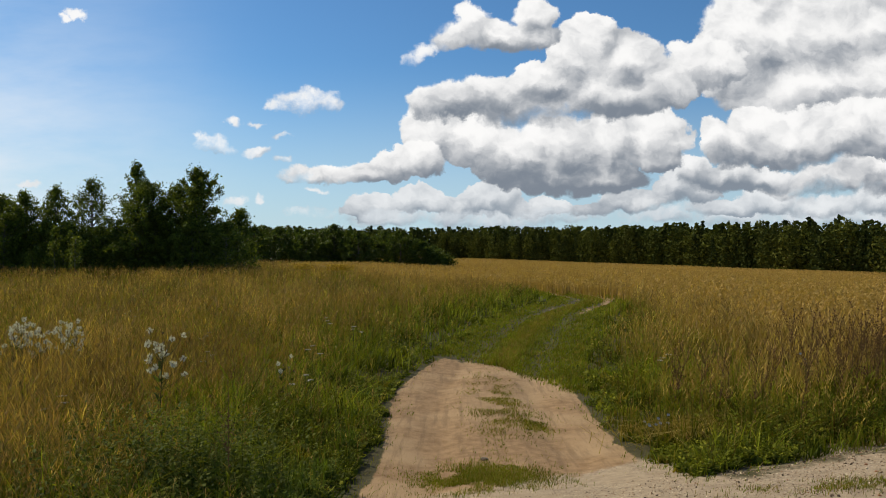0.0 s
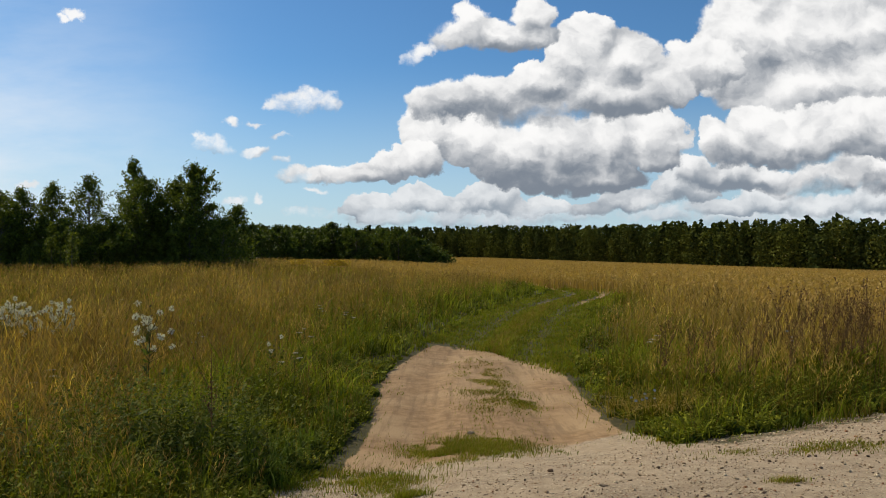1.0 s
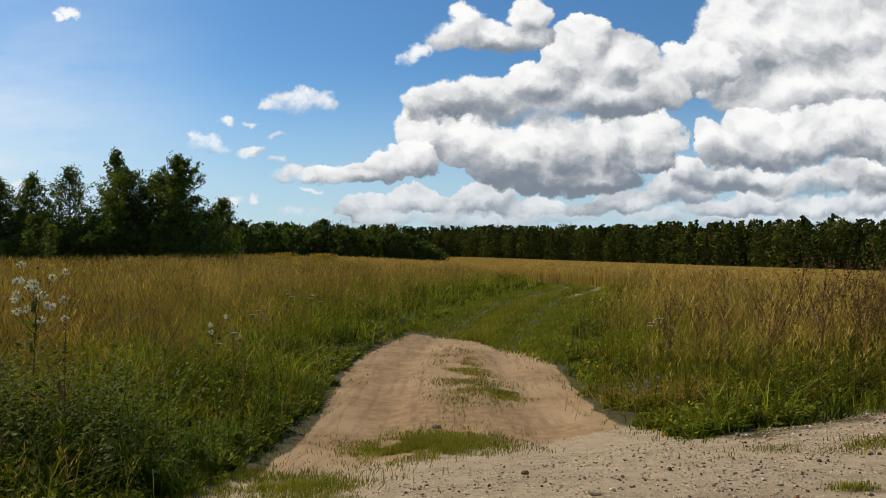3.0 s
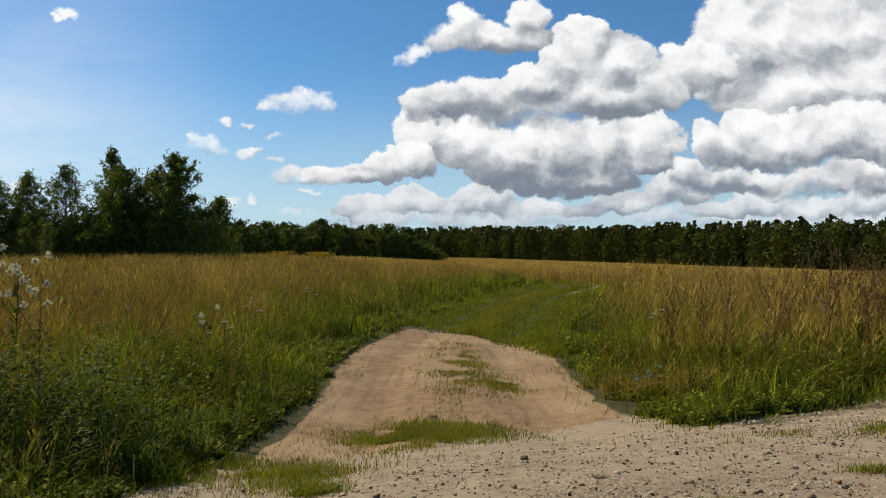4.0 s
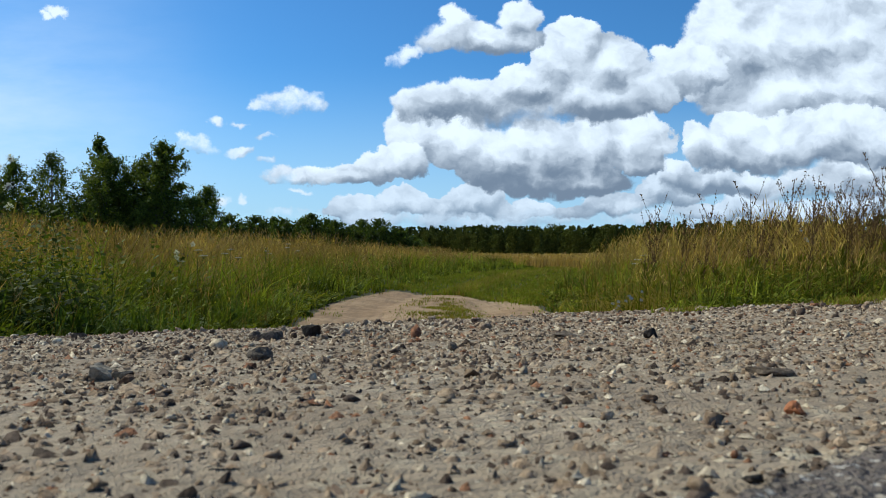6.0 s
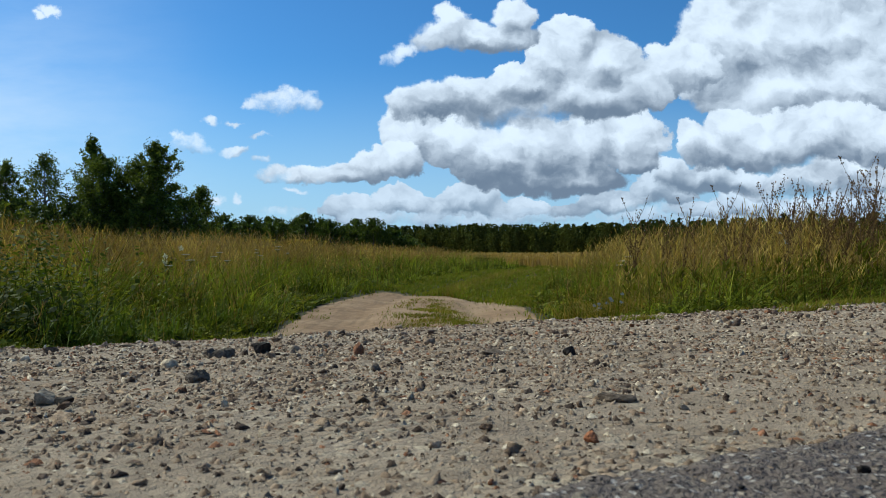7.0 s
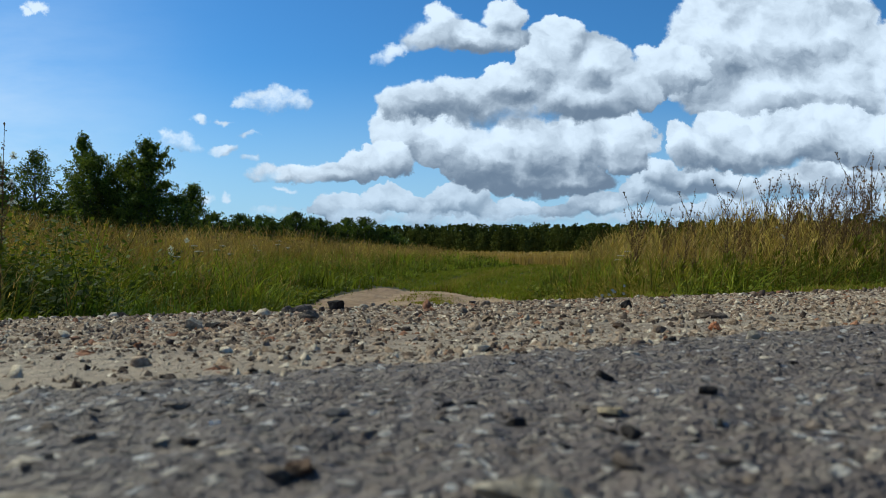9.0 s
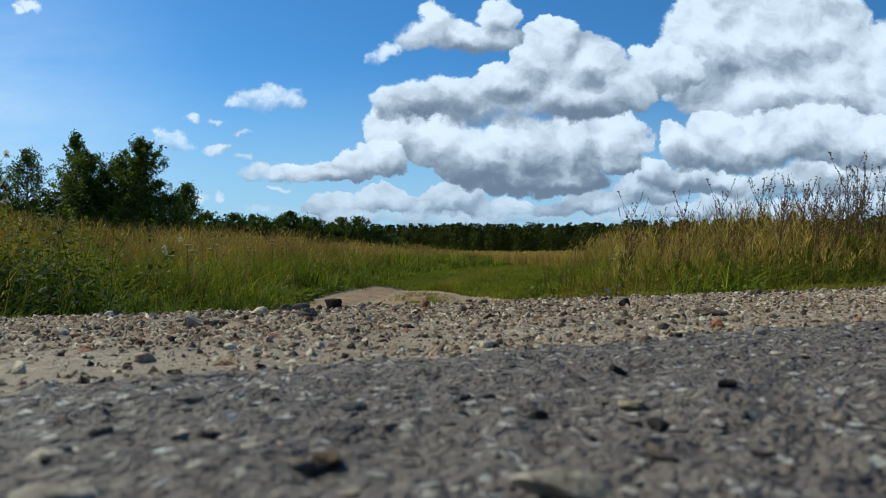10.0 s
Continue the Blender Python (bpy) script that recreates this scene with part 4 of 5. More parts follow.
# ---- stones ----
PHI = (1 + 5**0.5) / 2
ICO_V = np.array([(-1, PHI, 0), (1, PHI, 0), (-1, -PHI, 0), (1, -PHI, 0), (0, -1, PHI), (0, 1, PHI), (0, -1, -PHI), (0, 1, -PHI), (PHI, 0, -1), (PHI, 0, 1), (-PHI, 0, -1), (-PHI, 0, 1)])
ICO_V = ICO_V / np.linalg.norm(ICO_V[0])
ICO_F = np.array([(0, 11, 5), (0, 5, 1), (0, 1, 7), (0, 7, 10), (0, 10, 11), (1, 5, 9), (5, 11, 4), (11, 10, 2), (10, 7, 6), (7, 1, 8), (3, 9, 4), (3, 4, 2), (3, 2, 6), (3, 6, 8), (3, 8, 9), (4, 9, 5), (2, 4, 11), (6, 2, 10), (8, 6, 7), (9, 8, 1)])


OCT_V = np.array([(1, 0, 0), (0, 1, 0), (-1, 0, 0), (0, -1, 0), (0, 0, 1), (0, 0, -1)], float)
# half-sunk grit: a low wedge with no underside
GRIT_V = np.array([(1, 0.7, -0.35), (-0.8, 0.9, -0.35), (-1, -0.7, -0.35), (0.8, -0.9, -0.35), (0.4, 0.1, 0.75), (-0.45, -0.1, 0.65)], float)
GRIT_F = np.array([(0, 1, 4), (1, 5, 4), (1, 2, 5), (2, 3, 5), (3, 4, 5), (3, 0, 4)])
OCT_F = np.array([(0, 1, 4), (1, 2, 4), (2, 3, 4), (3, 0, 4), (1, 0, 5), (2, 1, 5), (3, 2, 5), (0, 3, 5)])


def pebbles(place, size, tints, flat=0.6, rough=0.28, form=(ICO_V, ICO_F)):
    """Many small angular stones, each an uneven lump of a few faces."""
    n, k = len(place), len(form[0])
    v = form[0][None] * (1 + rough * rng.standard_normal((n, k, 1))) + 0.22 * rng.standard_normal((n, k, 3))
    v = v * (0.6 + 0.8 * rng.random((n, 1, 3)))
    a = rng.random(n) * 2 * np.pi
    c, s = np.cos(a)[:, None], np.sin(a)[:, None]
    v = np.stack([v[..., 0] * c - v[..., 1] * s, v[..., 0] * s + v[..., 1] * c, v[..., 2] * flat], 2)
    v = v * size[:, None, None] * 0.5 + place[:, None]
    return v.reshape(-1, 3), (np.arange(n)[:, None, None] * k + form[1]).reshape(-1, 3), np.repeat(tints, k, 0)


def road_place(along, out):
    """From the distance along the road's edge and out from it to x, y."""
    return along * 0.887 - out * 0.461, 0.46 + along * 0.461 + out * 0.887


def stone_tints(n):
    kind = rng.random(n)[:, None]
    c = np.where(kind < 0.56, mixed(n, (0.22, 0.153, 0.10), (0.41, 0.302, 0.203)), np.where(kind < 0.80, mixed(n, (0.06, 0.042, 0.031), (0.14, 0.098, 0.072)), mixed(n, (0.42, 0.335, 0.23), (0.64, 0.54, 0.40))))
    return np.where(rng.random((n, 1)) < 0.05, mixed(n, (0.24, 0.11, 0.06), (0.30, 0.15, 0.08)), c)


def gravel():
    sets = []
    for n, a0, a1, q0, q1, s0, s1, form in (
        (20000, -0.8, 1.3, -0.03, 1.15, 0.0018, 0.0042, (GRIT_V, GRIT_F)),
        (15000, -0.9, 1.5, -0.03, 1.5, 0.0038, 0.0095, (GRIT_V, GRIT_F)),
        (19000, -1.8, 2.8, 0.3, 2.4, 0.0045, 0.011, (GRIT_V, GRIT_F)),
        (24000, -4.5, 7.0, 0.5, 4.2, 0.006, 0.017, (GRIT_V, GRIT_F)),
        (2600, -2.5, 4.0, 0.0, 3.0, 0.006, 0.013, (ICO_V, ICO_F)),
        (1800, -4.5, 7.5, 1.1, 3.7, 0.012, 0.03, (ICO_V, ICO_F)),
    ):
        al, qo = a0 + (a1 - a0) * rng.random(n), q0 + (q1 - q0) * rng.random(n)
        x, y = road_place(al, qo)
        keep = (fractal(x * 2.2, y * 2.2, 91) + 0.45 * rng.random(n) > 0.46) & (from_road(x, y) < 3.8 + 0.6 * fractal(x, y, 93))
        x, y = x[keep], y[keep]
        size = s0 * (s1 / s0) ** (rng.random(len(x)) ** 1.5)
        sets.append(pebbles(np.stack([x, y, height(x, y) + size * 0.16], 1), size, stone_tints(len(x)), 0.78, 0.25, form))
    v, t, c = joined(sets)
    return tagged(new("gravel", raw_mesh("gravel", v, t, c, STONE)), "loose brown and grey gravel on the road's shoulder", "gravel", kind="stuff")


def road_chips():
    sets = []
    for n, s0, s1, form, flat in ((28000, 0.0016, 0.0045, (GRIT_V, GRIT_F), 0.6), (1700, 0.004, 0.0085, (ICO_V, ICO_F), 0.5)):
        al, qo = -0.8 + 2.6 * rng.random(n), -0.62 * rng.random(n) + 0.02
        x, y = road_place(al, qo)
        size = s0 * (s1 / s0) ** (rng.random(n) ** 1.4)
        kind = rng.random(n)[:, None]
        tint = np.where(kind < 0.6, mixed(n, (0.09, 0.069, 0.055), (0.20, 0.155, 0.12)), np.where(kind < 0.84, mixed(n, (0.022, 0.019, 0.017), (0.05, 0.043, 0.037)), mixed(n, (0.27, 0.225, 0.175), (0.56, 0.49, 0.395))))
        sets.append(pebbles(np.stack([x, y, height(x, y, False) + 0.0032 + road_bumps(x, y)], 1), size, tint, flat, 0.2, form))
    v, t, c = joined(sets)
    return tagged(new("road_chips", raw_mesh("road_chips", v, t, c, STONE)), "stone chips worn out of the asphalt surface", "gravel", kind="stuff")


gravel()
road_chips()


def rock(x, y, wide, tint, label, flat=0.65, name="rock"):
    """A single stone: a finer lump with broken facets."""
    bm = bmesh.new()
    bmesh.ops.create_icosphere(bm, subdivisions=3, radius=0.5)
    sx, sy = 0.8 + 0.4 * rng.random(), 0.75 + 0.4 * rng.random()
    off = Vector((rng.random() * 50, rng.random() * 50, rng.random() * 50))
    cuts = [Vector(rng.standard_normal(3)).normalized() for _ in range(9)]
    for v in bm.verts:
        p = v.co.copy()
        for c in cuts:
            over = p.dot(c) - 0.29
            if over > 0:
                p -= c * over * 0.95
        p *= 1 + 0.2 * noise.noise(p * 3 + off) + 0.1 * noise.noise(p * 9 + off) + 0.05 * noise.noise(p * 24 + off)
        v.co = Vector((p.x * sx, p.y * sy, p.z * flat))
    span = max(v.co.x for v in bm.verts) - min(v.co.x for v in bm.verts)
    for v in bm.verts:
        v.co *= wide / span
    me = bpy.data.meshes.new(name)
    bm.to_mesh(me)
    bm.free()
    base = np.tile(np.asarray(tint, float), (len(me.vertices), 1)) * (0.85 + 0.3 * rng.random((len(me.vertices), 1)))
    me.attributes.new("tint", "FLOAT_COLOR", "POINT").data.foreach_set("color", np.concatenate([base, np.ones((len(base), 1))], 1).astype(np.float32).ravel())
    me.materials.append(STONE)
    ob = new(name, me)
    q = float(from_road(x, y))
    if q < 0:
        wide *= 0.8
        ob.data.transform(Matrix.Scale(0.8, 4))
    ground_z = float(height(x, y)) if q > 0 else float(height(x, y, False) + 0.004 + road_bumps(x, y))
    ob.matrix_world = pose(x, y, ground_z + wide * flat * 0.24, 0, 0, rng.random() * 40 - 20)
    return tagged(ob, label, "stone", "stones on the shoulder" if q > 0 else "stones on the asphalt")


DARK, GREY, PALE, BROWN = (0.035, 0.028, 0.024), (0.14, 0.108, 0.08), (0.34, 0.28, 0.205), (0.14, 0.088, 0.055)
for x, y, wide, tint, label in (
    (-0.20, 1.79, 0.042, DARK, "dark lump of stone standing on the gravel"),
    (-0.27, 1.74, 0.045, GREY, "grey stone lying in the gravel"),
    (-0.31, 1.80, 0.036, GREY, "grey stone lying in the gravel"),
    (-0.14, 1.84, 0.03, PALE, "pale stone lying in the gravel"),
    (-0.30, 1.11, 0.026, DARK, "dark stone lying in the gravel"),
    (-0.335, 1.13, 0.026, PALE, "pale broken stone beside a dark one"),
    (-0.275, 1.06, 0.018, BROWN, "brown stone lying in the gravel"),
    (-0.19, 1.31, 0.03, GREY, "grey stone lying in the gravel"),
    (0.085, 1.37, 0.02, GREY, "grey stone lying in the gravel"),
    (0.45, 1.60, 0.028, DARK, "dark stone lying in the gravel"),
    (0.56, 1.72, 0.026, PALE, "pale stone lying in the gravel"),
    (0.30, 1.66, 0.05, GREY, "flat grey stone lying in the gravel"),
    (0.232, 0.84, 0.014, BROWN, "brown stone lying in the gravel"),
    (0.32, 0.78, 0.012, (0.32, 0.13, 0.06), "orange brick shard in the gravel"),
    (0.448, 0.925, 0.012, PALE, "pale stone lying in the gravel"),
    (0.39, 0.985, 0.04, GREY, "flat grey stone lying in the gravel"),
    (0.268, 0.577, 0.013, PALE, "white chip at the edge of the asphalt"),
    (0.47, 0.63, 0.011, DARK, "black stone on the asphalt"),
    (0.35, 0.47, 0.018, DARK, "black stone on the asphalt"),
    (0.338, 0.478, 0.014, PALE, "pale chip beside a black stone"),
    (0.124, 0.296, 0.0105, DARK, "black stone on the asphalt"),
    (0.041, 0.25, 0.0095, DARK, "black stone on the asphalt"),
    (-0.022, 0.19, 0.010, BROWN, "brown chip on the asphalt"),
    (0.10, 0.37, 0.012, DARK, "black stone on the asphalt"),
    (0.0725, 0.22, 0.008, DARK, "black stone on the asphalt"),
    (0.09, 0.19, 0.009, DARK, "flat black chip set in the asphalt"),
    (0.095, 0.208, 0.011, PALE, "pale flat chip set in the asphalt"),
    (0.078, 0.27, 0.013, (0.42, 0.33, 0.2), "tan flat chip set in the asphalt"),
    (-0.061, 0.25, 0.005, (0.7, 0.66, 0.6), "white chip on the asphalt"),
    (-0.024, 0.277, 0.0125, (0.09, 0.08, 0.075), "dark grey chip set in the asphalt"),
    (0.002, 0.30, 0.009, (0.09, 0.08, 0.075), "dark grey chip set in the asphalt"),
    (-0.022, 0.15, 0.009, DARK, "black stone on the asphalt"),
    (-0.045, 0.205, 0.008, PALE, "pale flat chip set in the asphalt"),
    (0.032, 0.158, 0.028, PALE, "pale broken flat stone set in the asphalt"),
    (-0.074, 0.155, 0.022, PALE, "pale flat stone set in the asphalt"),
    (-0.09, 0.30, 0.014, GREY, "bluish grey chip set in the asphalt"),
    (0.64, 3.61, 0.07, GREY, "broad flat grey stone lying on the shoulder"),
    (0.38, 4.41, 0.055, BROWN, "dark brown stone lying on the shoulder"),
    (-0.9, 2.25, 0.05, GREY, "grey stone lying in the gravel"),
    (-0.2, 7.1, 0.09, PALE, "pale clod of dry earth on the track"),
):
    rock(x, y, wide, tint, label, 1.0 if "standing" in label else 0.3 if "set in" in label or "flat" in label else 0.62 if wide > 0.035 else 0.75)


# ---- single plants ----
def many(ob):
    """Marks a part whose pieces are too small to count."""
    return tagged(ob, kind="stuff")


def plant_mesh(name, sets, mat):
    v, t, c = joined(sets)
    return raw_mesh(name, v, t, c, mat)


def coloured(form, tint):
    v, t, _ = form
    return v, t, np.tile(np.asarray(tint, float), (len(v), 1))


def tall_weed(tall):
    """A dead upright stalk with side shoots, set with small dark seed capsules."""
    ob = new("tall_weed")
    lean = rng.standard_normal(2) * 0.10 * tall + np.array([0.06, -0.02])
    hs = np.linspace(0, 1, 6)
    stem = np.stack([lean[0] * hs**1.6, lean[1] * hs**1.6, hs * tall], 1)
    brown = (0.13, 0.08, 0.035)
    sets, seeds = [coloured(tube(stem, 0.0042 * (1 - 0.75 * hs) + 0.0008, 5), brown)], []
    for k in range(5 + int(rng.random() * 5)):
        h = 0.38 + 0.5 * rng.random()
        root = np.array([np.interp(h, hs, stem[:, j]) for j in range(3)])
        a, reach = rng.random() * 6.283, tall * (0.10 + 0.16 * rng.random())
        end = root + np.array([math.cos(a) * reach * 0.5, math.sin(a) * reach * 0.5, reach])
        sets.append(coloured(tube([root, (root + end) / 2 + [math.cos(a) * 0.015, math.sin(a) * 0.015, 0], end], [0.0022, 0.0016, 0.0008], 4), brown))
        for f in rng.random(int(5 + reach * 38)):
            seeds.append(root + (end - root) * f)
    for f in 0.5 + 0.5 * rng.random(26):
        seeds.append(np.array([np.interp(f, hs, stem[:, j]) for j in range(3)]))
    seeds = np.array(seeds) + rng.standard_normal((len(seeds), 3)) * 0.008
    child("stem", plant_mesh("stem", sets, DRY), ob)
    many(child("seed", plant_mesh("seed", [pebbles(seeds, 0.008 + 0.010 * rng.random(len(seeds)), mixed(len(seeds), (0.10, 0.058, 0.025), (0.20, 0.12, 0.05)), 1.2, 0.25, (OCT_V, OCT_F))], DRY), ob, "small dark brown seed capsules"))
    n = 26
    low = np.zeros((n, 3)) + rng.standard_normal((n, 3)) * 0.01
    low[:, 2] = 0.1 + rng.random(n) * tall * 0.45
    leaves = blades(low, 0.06 + 0.08 * rng.random(n), 0.016 + 0.012 * rng.random(n), 1.6 * np.ones(n), mixed(n, GREEN_LOW, OLIVE_LOW), mixed(n, GREEN_HIGH, OLIVE_HIGH))
    many(child("leaves", plant_mesh("leaves", [leaves], GRASS), ob, "narrow green leaves low on the stalk"))
    return tagged(ob, "dead brown weed stalk with dark seed heads in tall grass", "weed", "weed stalks beside the road")


patterns = [tall_weed(h) for h in (1.25, 1.35, 1.4, 1.5, 1.45, 1.3)]


def weed_spot(k):
    al, q = 5.4 + 4.6 * rng.random() ** 0.9, 4.0 + 1.9 * rng.random()
    x, y = road_place(al, q)
    return x, y


for ob in patterns:
    x, y = weed_spot(0)
    ob.location = (x, y, float(height(x, y)) - 0.02)
for k in range(78):
    x, y = weed_spot(k)
    size = 0.72 + 0.3 * rng.random() + (0.14 if 3.9 < x < 5.4 else 0)
    copy_thing(patterns[k % len(patterns)], pose(x, y, float(height(x, y)) - 0.02, 0, 0, rng.random() * 70 - 35) @ Matrix.Scale(size, 4))


copy_thing(patterns[3], pose(-2.25, 4.05, float(height(-2.25, 4.05)) - 0.02, 0, 0, 120) @ Matrix.Scale(0.84, 4))


def thistle(x, y, tall, heads, label, fluff=1.0):
    """A spiny stalk that branches at the top into heads of white down."""
    ob = tagged(new("thistle"), label, "thistle", "thistles in the meadow")
    ob.location = (x, y, float(height(x, y)) - 0.02)
    hs = np.linspace(0, 1, 5)
    stem = np.stack([0.05 * hs**2, -0.03 * hs**2, hs * tall * 0.72], 1)
    green = (0.06, 0.07, 0.025)
    sets, tops = [coloured(tube(stem, 0.006 * (1 - 0.5 * hs), 6), green)], []
    for k in range(heads):
        h = 0.72 + 0.28 * rng.random()
        root = np.array([np.interp(h, hs, stem[:, j]) for j in range(3)])
        a, reach = rng.random() * 6.283, 0.04 + 0.22 * rng.random()
        end = root + np.array([math.cos(a) * reach, math.sin(a) * reach, tall * (0.06 + 0.15 * rng.random())])
        sets.append(coloured(tube([root, root * 0.5 + end * 0.5 + [math.cos(a) * 0.02, math.sin(a) * 0.02, -0.01], end], [0.003, 0.0022, 0.0016], 4), green))
        tops.append(end)
    tops = np.array(tops)
    child("stem", plant_mesh("stem", sets, DRY), ob, "branching olive stem")
    n = 34
    low = np.zeros((n, 3))
    low[:, 2] = rng.random(n) * tall * 0.7
    many(child("leaves", plant_mesh("leaves", [blades(low, 0.05 + 0.08 * rng.random(n), 0.03 + 0.02 * rng.random(n), 2.2 * np.ones(n), mixed(n, (0.04, 0.055, 0.02), (0.07, 0.09, 0.03)), mixed(n, (0.06, 0.08, 0.03), (0.12, 0.12, 0.05)))], GRASS), ob, "narrow spiny leaves"))
    many(child("flower_heads", plant_mesh("flower_heads", [pebbles(tops, 0.016 + 0.006 * rng.random(len(tops)), mixed(len(tops), (0.10, 0.07, 0.04), (0.18, 0.13, 0.08)), 1.2, 0.1)], DRY), ob, "brown spent heads"))
    pick = tops[rng.random(len(tops)) < 0.75 * fluff]
    if len(pick):
        hair = np.repeat(pick, 60, 0)
        d = rng.standard_normal(hair.shape)
        d = d / np.linalg.norm(d, axis=1)[:, None] * (0.022 + 0.02 * rng.random((len(hair), 1)))
        w = np.cross(d, rng.standard_normal(hair.shape)) * 0.09
        down = np.stack([hair, hair + d - w, hair + d + w], 1).reshape(-1, 3)
        many(child("down", raw_mesh("down", down, (np.arange(len(hair)) * 3)[:, None] + [0, 1, 2], mixed(len(down), (0.42, 0.41, 0.64), (0.56, 0.54, 0.84), 0.08), GRASS), ob, "white seed down"))
    return ob


thistle(-3.67, 6.28, 1.85, 26, "thistle gone to seed with white down in the meadow")
for x, y, tall in ((-6.1, 8.3, 1.65), (-6.45, 8.5, 1.7), (-5.85, 8.7, 1.6), (-6.8, 8.9, 1.65), (-6.2, 9.1, 1.55)):
    thistle(x, y, tall, 30, "one of a clump of thistles thick with white down")
thistle(-3.1, 9.4, 1.0, 9, "small thistle with a few white tufts", 0.7)
thistle(-4.75, 5.1, 1.25, 12, "thistle with brown spent heads", 0.3)


def umbel(x, y, tall, label):
    """A thin stem with flat clusters of small off-white flowers."""
    ob = tagged(new("umbel_flower"), label, "wildflower", "pale umbels in the grass")
    ob.location = (x, y, float(height(x, y)) - 0.02)
    sets, dots = [coloured(tube([(0, 0, 0), (0.02, 0.01, tall * 0.5), (0.03, 0, tall)], [0.004, 0.003, 0.002], 5), (0.08, 0.09, 0.03))], []
    for k in range(3):
        a = rng.random() * 6.283
        top = np.array([0.03 + math.cos(a) * 0.09 * k, math.sin(a) * 0.09 * k, tall - 0.06 * k])
        sets.append(coloured(tube([(0.02, 0, tall * (0.7 - 0.1 * k)), top], [0.002, 0.0015], 4), (0.08, 0.09, 0.03)))
        for j in range(26):
            r, b = 0.05 * math.sqrt(rng.random()), rng.random() * 6.283
            p = top + np.array([math.cos(b) * r, math.sin(b) * r, 0.02 - 3 * r * r])
            sets.append(coloured(tube([top - [0, 0, 0.02], p], [0.0008, 0.0006], 3), (0.09, 0.10, 0.03)))
            dots.append(p)
    child("stem", plant_mesh("stem", sets, DRY), ob)
    dots = np.array(dots)
    many(child("flowers", plant_mesh("flowers", [pebbles(dots, 0.011 + 0.006 * rng.random(len(dots)), mixed(len(dots), (0.42, 0.38, 0.28), (0.62, 0.58, 0.48)), 0.6, 0.2, (OCT_V, OCT_F))], DRY), ob, "flat off-white flower cluster"))
    return ob


for x, y in ((-3.0, 11.2), (-4.4, 9.9), (-2.6, 13.4), (-5.2, 12.5), (-6.8, 11.8), (-3.6, 16.0), (-4.9, 6.6), (-2.55, 8.3), (-8.5, 16.5), (2.9, 10.6)):
    umbel(x, y, 0.72 + 0.25 * rng.random(), "pale umbel flower standing in the meadow grass")


def star_flower(x, y, tall):
    """A wiry branching stem with pale blue flowers."""
    ob = tagged(new("blue_flower"), "wiry stem with small pale blue flowers by the track", "wildflower", "blue flowers at the edge of the grass")
    ob.location = (x, y, float(height(x, y)) - 0.02)
    sets, petals = [coloured(tube([(0, 0, 0), (0.03, 0, tall * 0.6), (0.02, 0.03, tall)], [0.003, 0.0025, 0.0015], 5), (0.06, 0.075, 0.03))], []
    for k in range(3):
        top = np.array([rng.normal() * 0.06, rng.normal() * 0.06, tall * (0.75 + 0.25 * rng.random())])
        sets.append(coloured(tube([(0.025, 0, tall * 0.5), top], [0.002, 0.0012], 4), (0.06, 0.075, 0.03)))
        n = 14
        a = np.arange(n) * 6.283 / n
        out = np.stack([np.cos(a), np.sin(a) * 0.6, np.sin(a) * 0.7 + 0.2], 1) * 0.019
        side = np.stack([-np.sin(a), np.cos(a) * 0.6, np.cos(a) * 0.7], 1) * 0.004
        v = np.stack([top + 0 * out, top + out - side, top + out + side], 1).reshape(-1, 3)
        petals.append((v, (np.arange(n) * 3)[:, None] + [0, 1, 2], mixed(len(v), (0.22, 0.27, 0.58), (0.34, 0.38, 0.68), 0.05)))
    child("stem", plant_mesh("stem", sets, DRY), ob)
    many(child("petals", plant_mesh("petals", petals, GRASS), ob, "pale blue petals"))
    return ob


for x, y, tall in ((1.95, 7.6, 0.28), (2.1, 7.75, 0.34), (1.85, 7.95, 0.25), (4.2, 8.6, 1.0)):
    star_flower(x, y, tall)


def goldenrod(x, y, tall):
    ob = tagged(new("yellow_flower"), "clump of yellow flower spikes in the far meadow", "wildflower", "yellow flowers in the far meadow")
    ob.location = (x, y, float(height(x, y)))
    n = 24
    at = np.stack([rng.normal(size=n) * 0.4, rng.normal(size=n) * 0.3, np.zeros(n)], 1)
    many(child("stems", plant_mesh("stems", [blades(at, tall * (0.8 + 0.2 * rng.random(n)), 0.03 * np.ones(n), 0.2 * np.ones(n), mixed(n, GREEN_LOW, GREEN_HIGH), mixed(n, GREEN_HIGH, OLIVE_HIGH))], GRASS), ob))
    dots = np.repeat(at, 14, 0) + rng.standard_normal((n * 14, 3)) * 0.07
    dots[:, 2] = tall * (0.78 + 0.3 * rng.random(len(dots)))
    many(child("blossom", plant_mesh("blossom", [pebbles(dots, 0.07 * np.ones(len(dots)), mixed(len(dots), (0.42, 0.28, 0.02), (0.60, 0.42, 0.04)), 0.8, 0.2, (OCT_V, OCT_F))], DRY), ob, "bright yellow flower spikes"))
    return ob


for x, y in ((-8.3, 46.8), (-7.7, 47.0), (-10.6, 47.3)):
    goldenrod(x, y, 1.2)


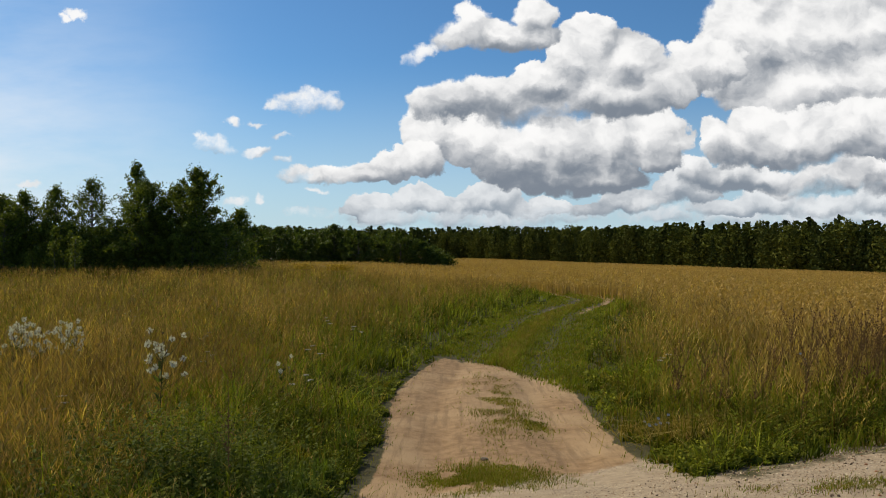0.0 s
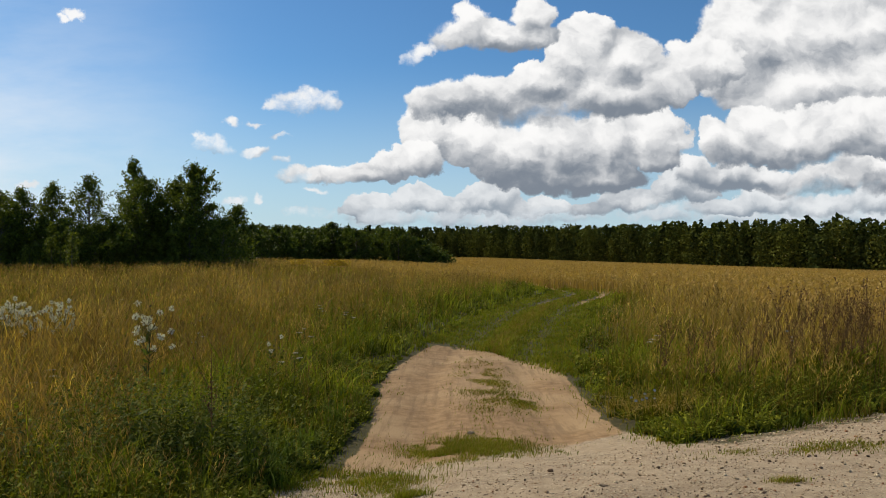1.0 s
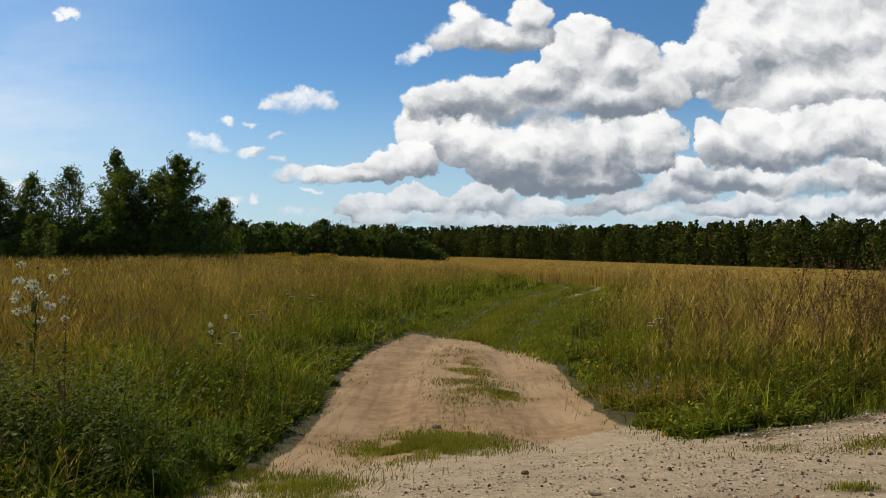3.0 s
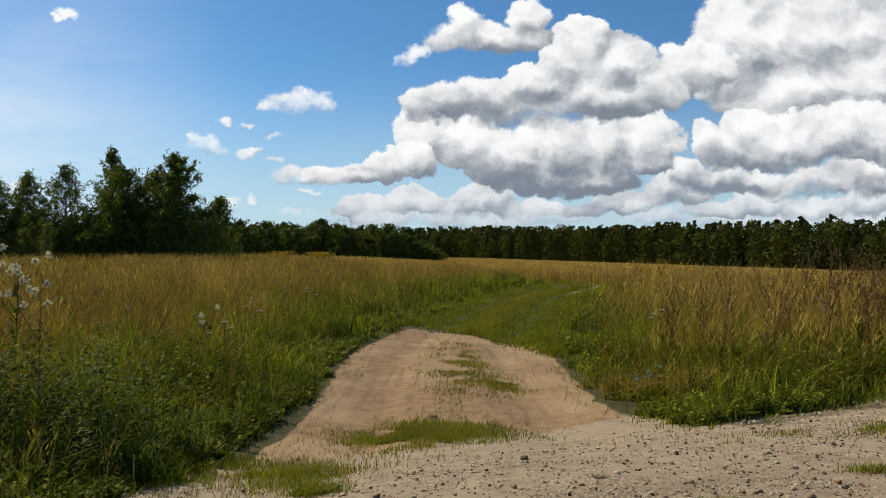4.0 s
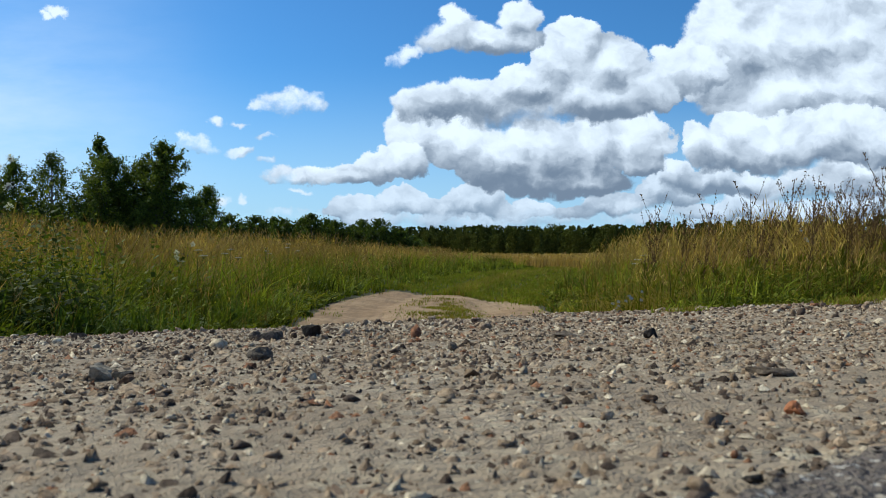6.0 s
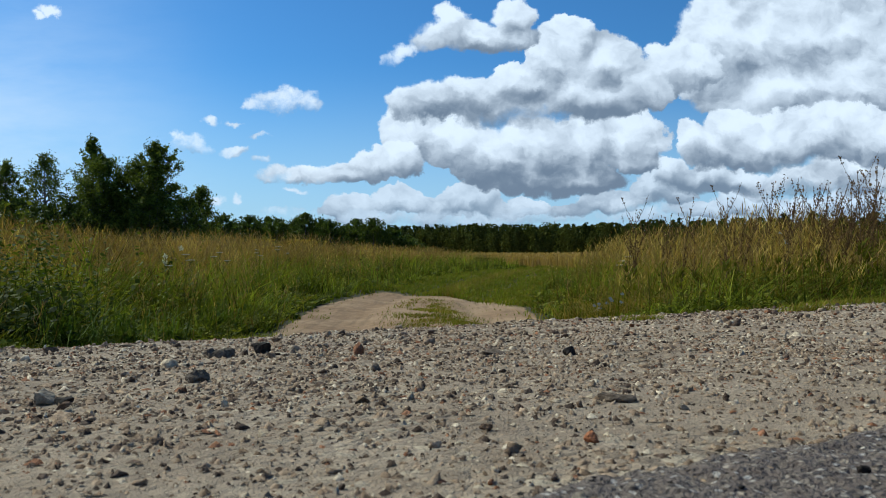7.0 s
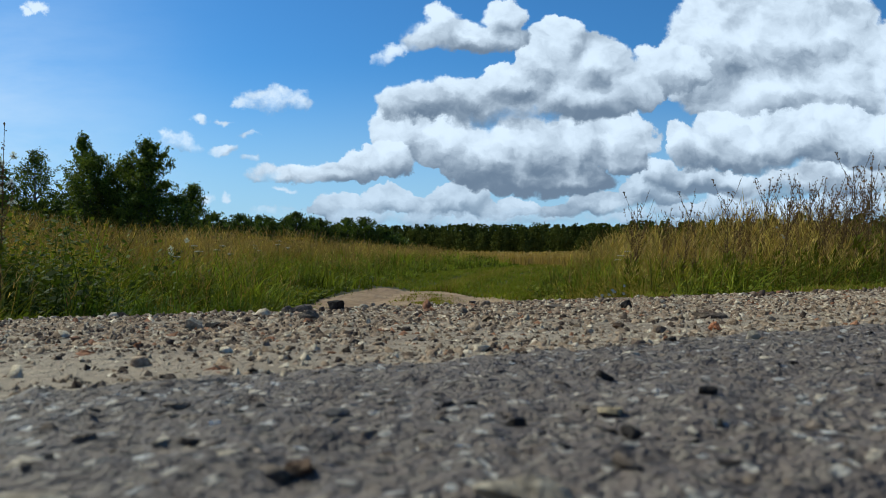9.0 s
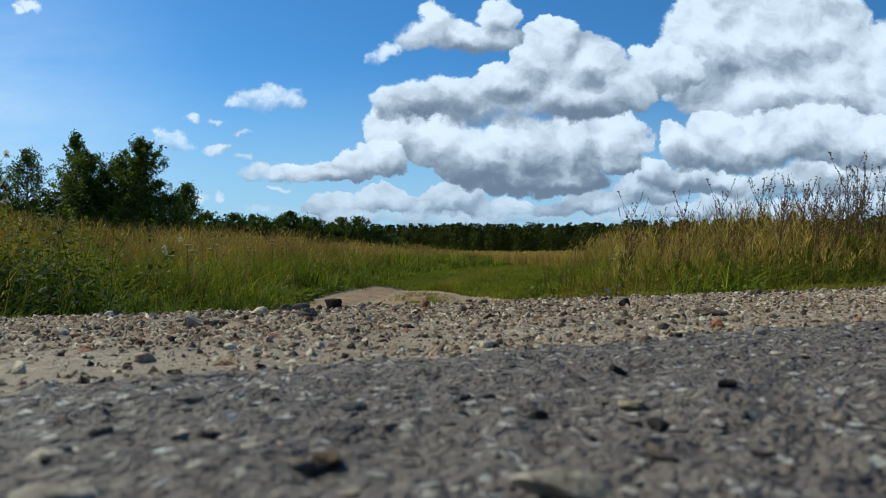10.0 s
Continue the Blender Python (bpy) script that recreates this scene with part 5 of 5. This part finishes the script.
# a swathe of dead grass pressed over towards the road
def fallen_grass():
    n = 1500
    x, y = 2.85 + 0.55 * rng.standard_normal(n), 7.7 + 0.26 * rng.standard_normal(n)
    v, t, c = blades(on_ground(x, y) + np.array([0, 0, 1]) * (0.14 * rng.random((n, 1))), 0.22 + 0.2 * rng.random(n), 0.006 + 0.004 * rng.random(n), 2.4 * np.ones(n), mixed(n, OLIVE_HIGH, STRAW_LOW), mixed(n, STRAW_LOW, (0.42, 0.31, 0.15)), (-0.5, -0.6))
    return tagged(new("fallen_grass", raw_mesh("fallen_grass", v, t, c, GRASS)), "pale dead grass pressed over at the road's edge", "grass", kind="stuff")


fallen_grass()


# broad-bladed grass tussocks hanging over the edge of the shoulder
def tussock(x, y, tall, blade_count, tone):
    ob = tagged(new("grass_tussock"), "tussock of long arching green grass at the meadow's edge", "grass", "tussocks along the meadow's edge")
    ob.location = (x, y, float(height(x, y)) - 0.02)
    n = blade_count
    root = rng.standard_normal((n, 3)) * np.array([0.07, 0.07, 0])
    a = rng.random(n) * 6.283
    long = tall * (0.6 + 0.6 * rng.random(n))
    reach = long * (0.2 + 0.75 * rng.random(n))
    wide = 0.006 + 0.006 * rng.random(n)
    away = np.stack([np.cos(a), np.sin(a), np.zeros(n)], 1)
    side = np.stack([-np.sin(a), np.cos(a), np.zeros(n)], 1) * wide[:, None] * 0.5
    rows = []
    for f in (0.0, 0.3, 0.55, 0.8, 1.0):
        p = root + away * (reach * f**1.8)[:, None]
        p[:, 2] += long * (1.5 * f - (0.5 + 0.75 * reach / long) * f * f)
        w = 1 - f**3 * 0.95
        rows += [p - side * w, p + side * w]
    verts = np.stack(rows, 1).reshape(-1, 3)
    k = (np.arange(n) * 10)[:, None]
    tris = np.concatenate([np.stack([k + [2 * j, 2 * j + 1, 2 * j + 3], k + [2 * j, 2 * j + 3, 2 * j + 2]], 1).reshape(-1, 3) for j in range(4)])
    tint = np.repeat(mixed(n, tone, np.array(tone) * 1.8, 0.2), 10, 0)
    many(child("foliage", raw_mesh("foliage", verts, tris, tint, GRASS), ob))
    return ob


for x, y, tall, n in ((-2.5, 4.35, 0.62, 150), (-2.05, 4.75, 0.55, 140), (-2.95, 4.15, 0.7, 160), (-1.98, 5.45, 0.5, 120), (-3.3, 3.85, 0.6, 130), (-2.35, 5.15, 0.66, 140), (-1.95, 6.2, 0.45, 110), (-2.75, 4.85, 0.75, 150), (-3.7, 3.7, 0.6, 120), (-1.85, 7.4, 0.4, 100), (-1.9, 8.8, 0.38, 100), (-2.0, 10.4, 0.4, 100), (3.4, 7.1, 0.42, 110), (4.6, 7.45, 0.45, 110), (2.4, 7.3, 0.34, 90), (5.6, 7.9, 0.45, 110)):
    tussock(x, y, tall, n, (0.06, 0.082, 0.014) if x < 0 else (0.09, 0.10, 0.02))
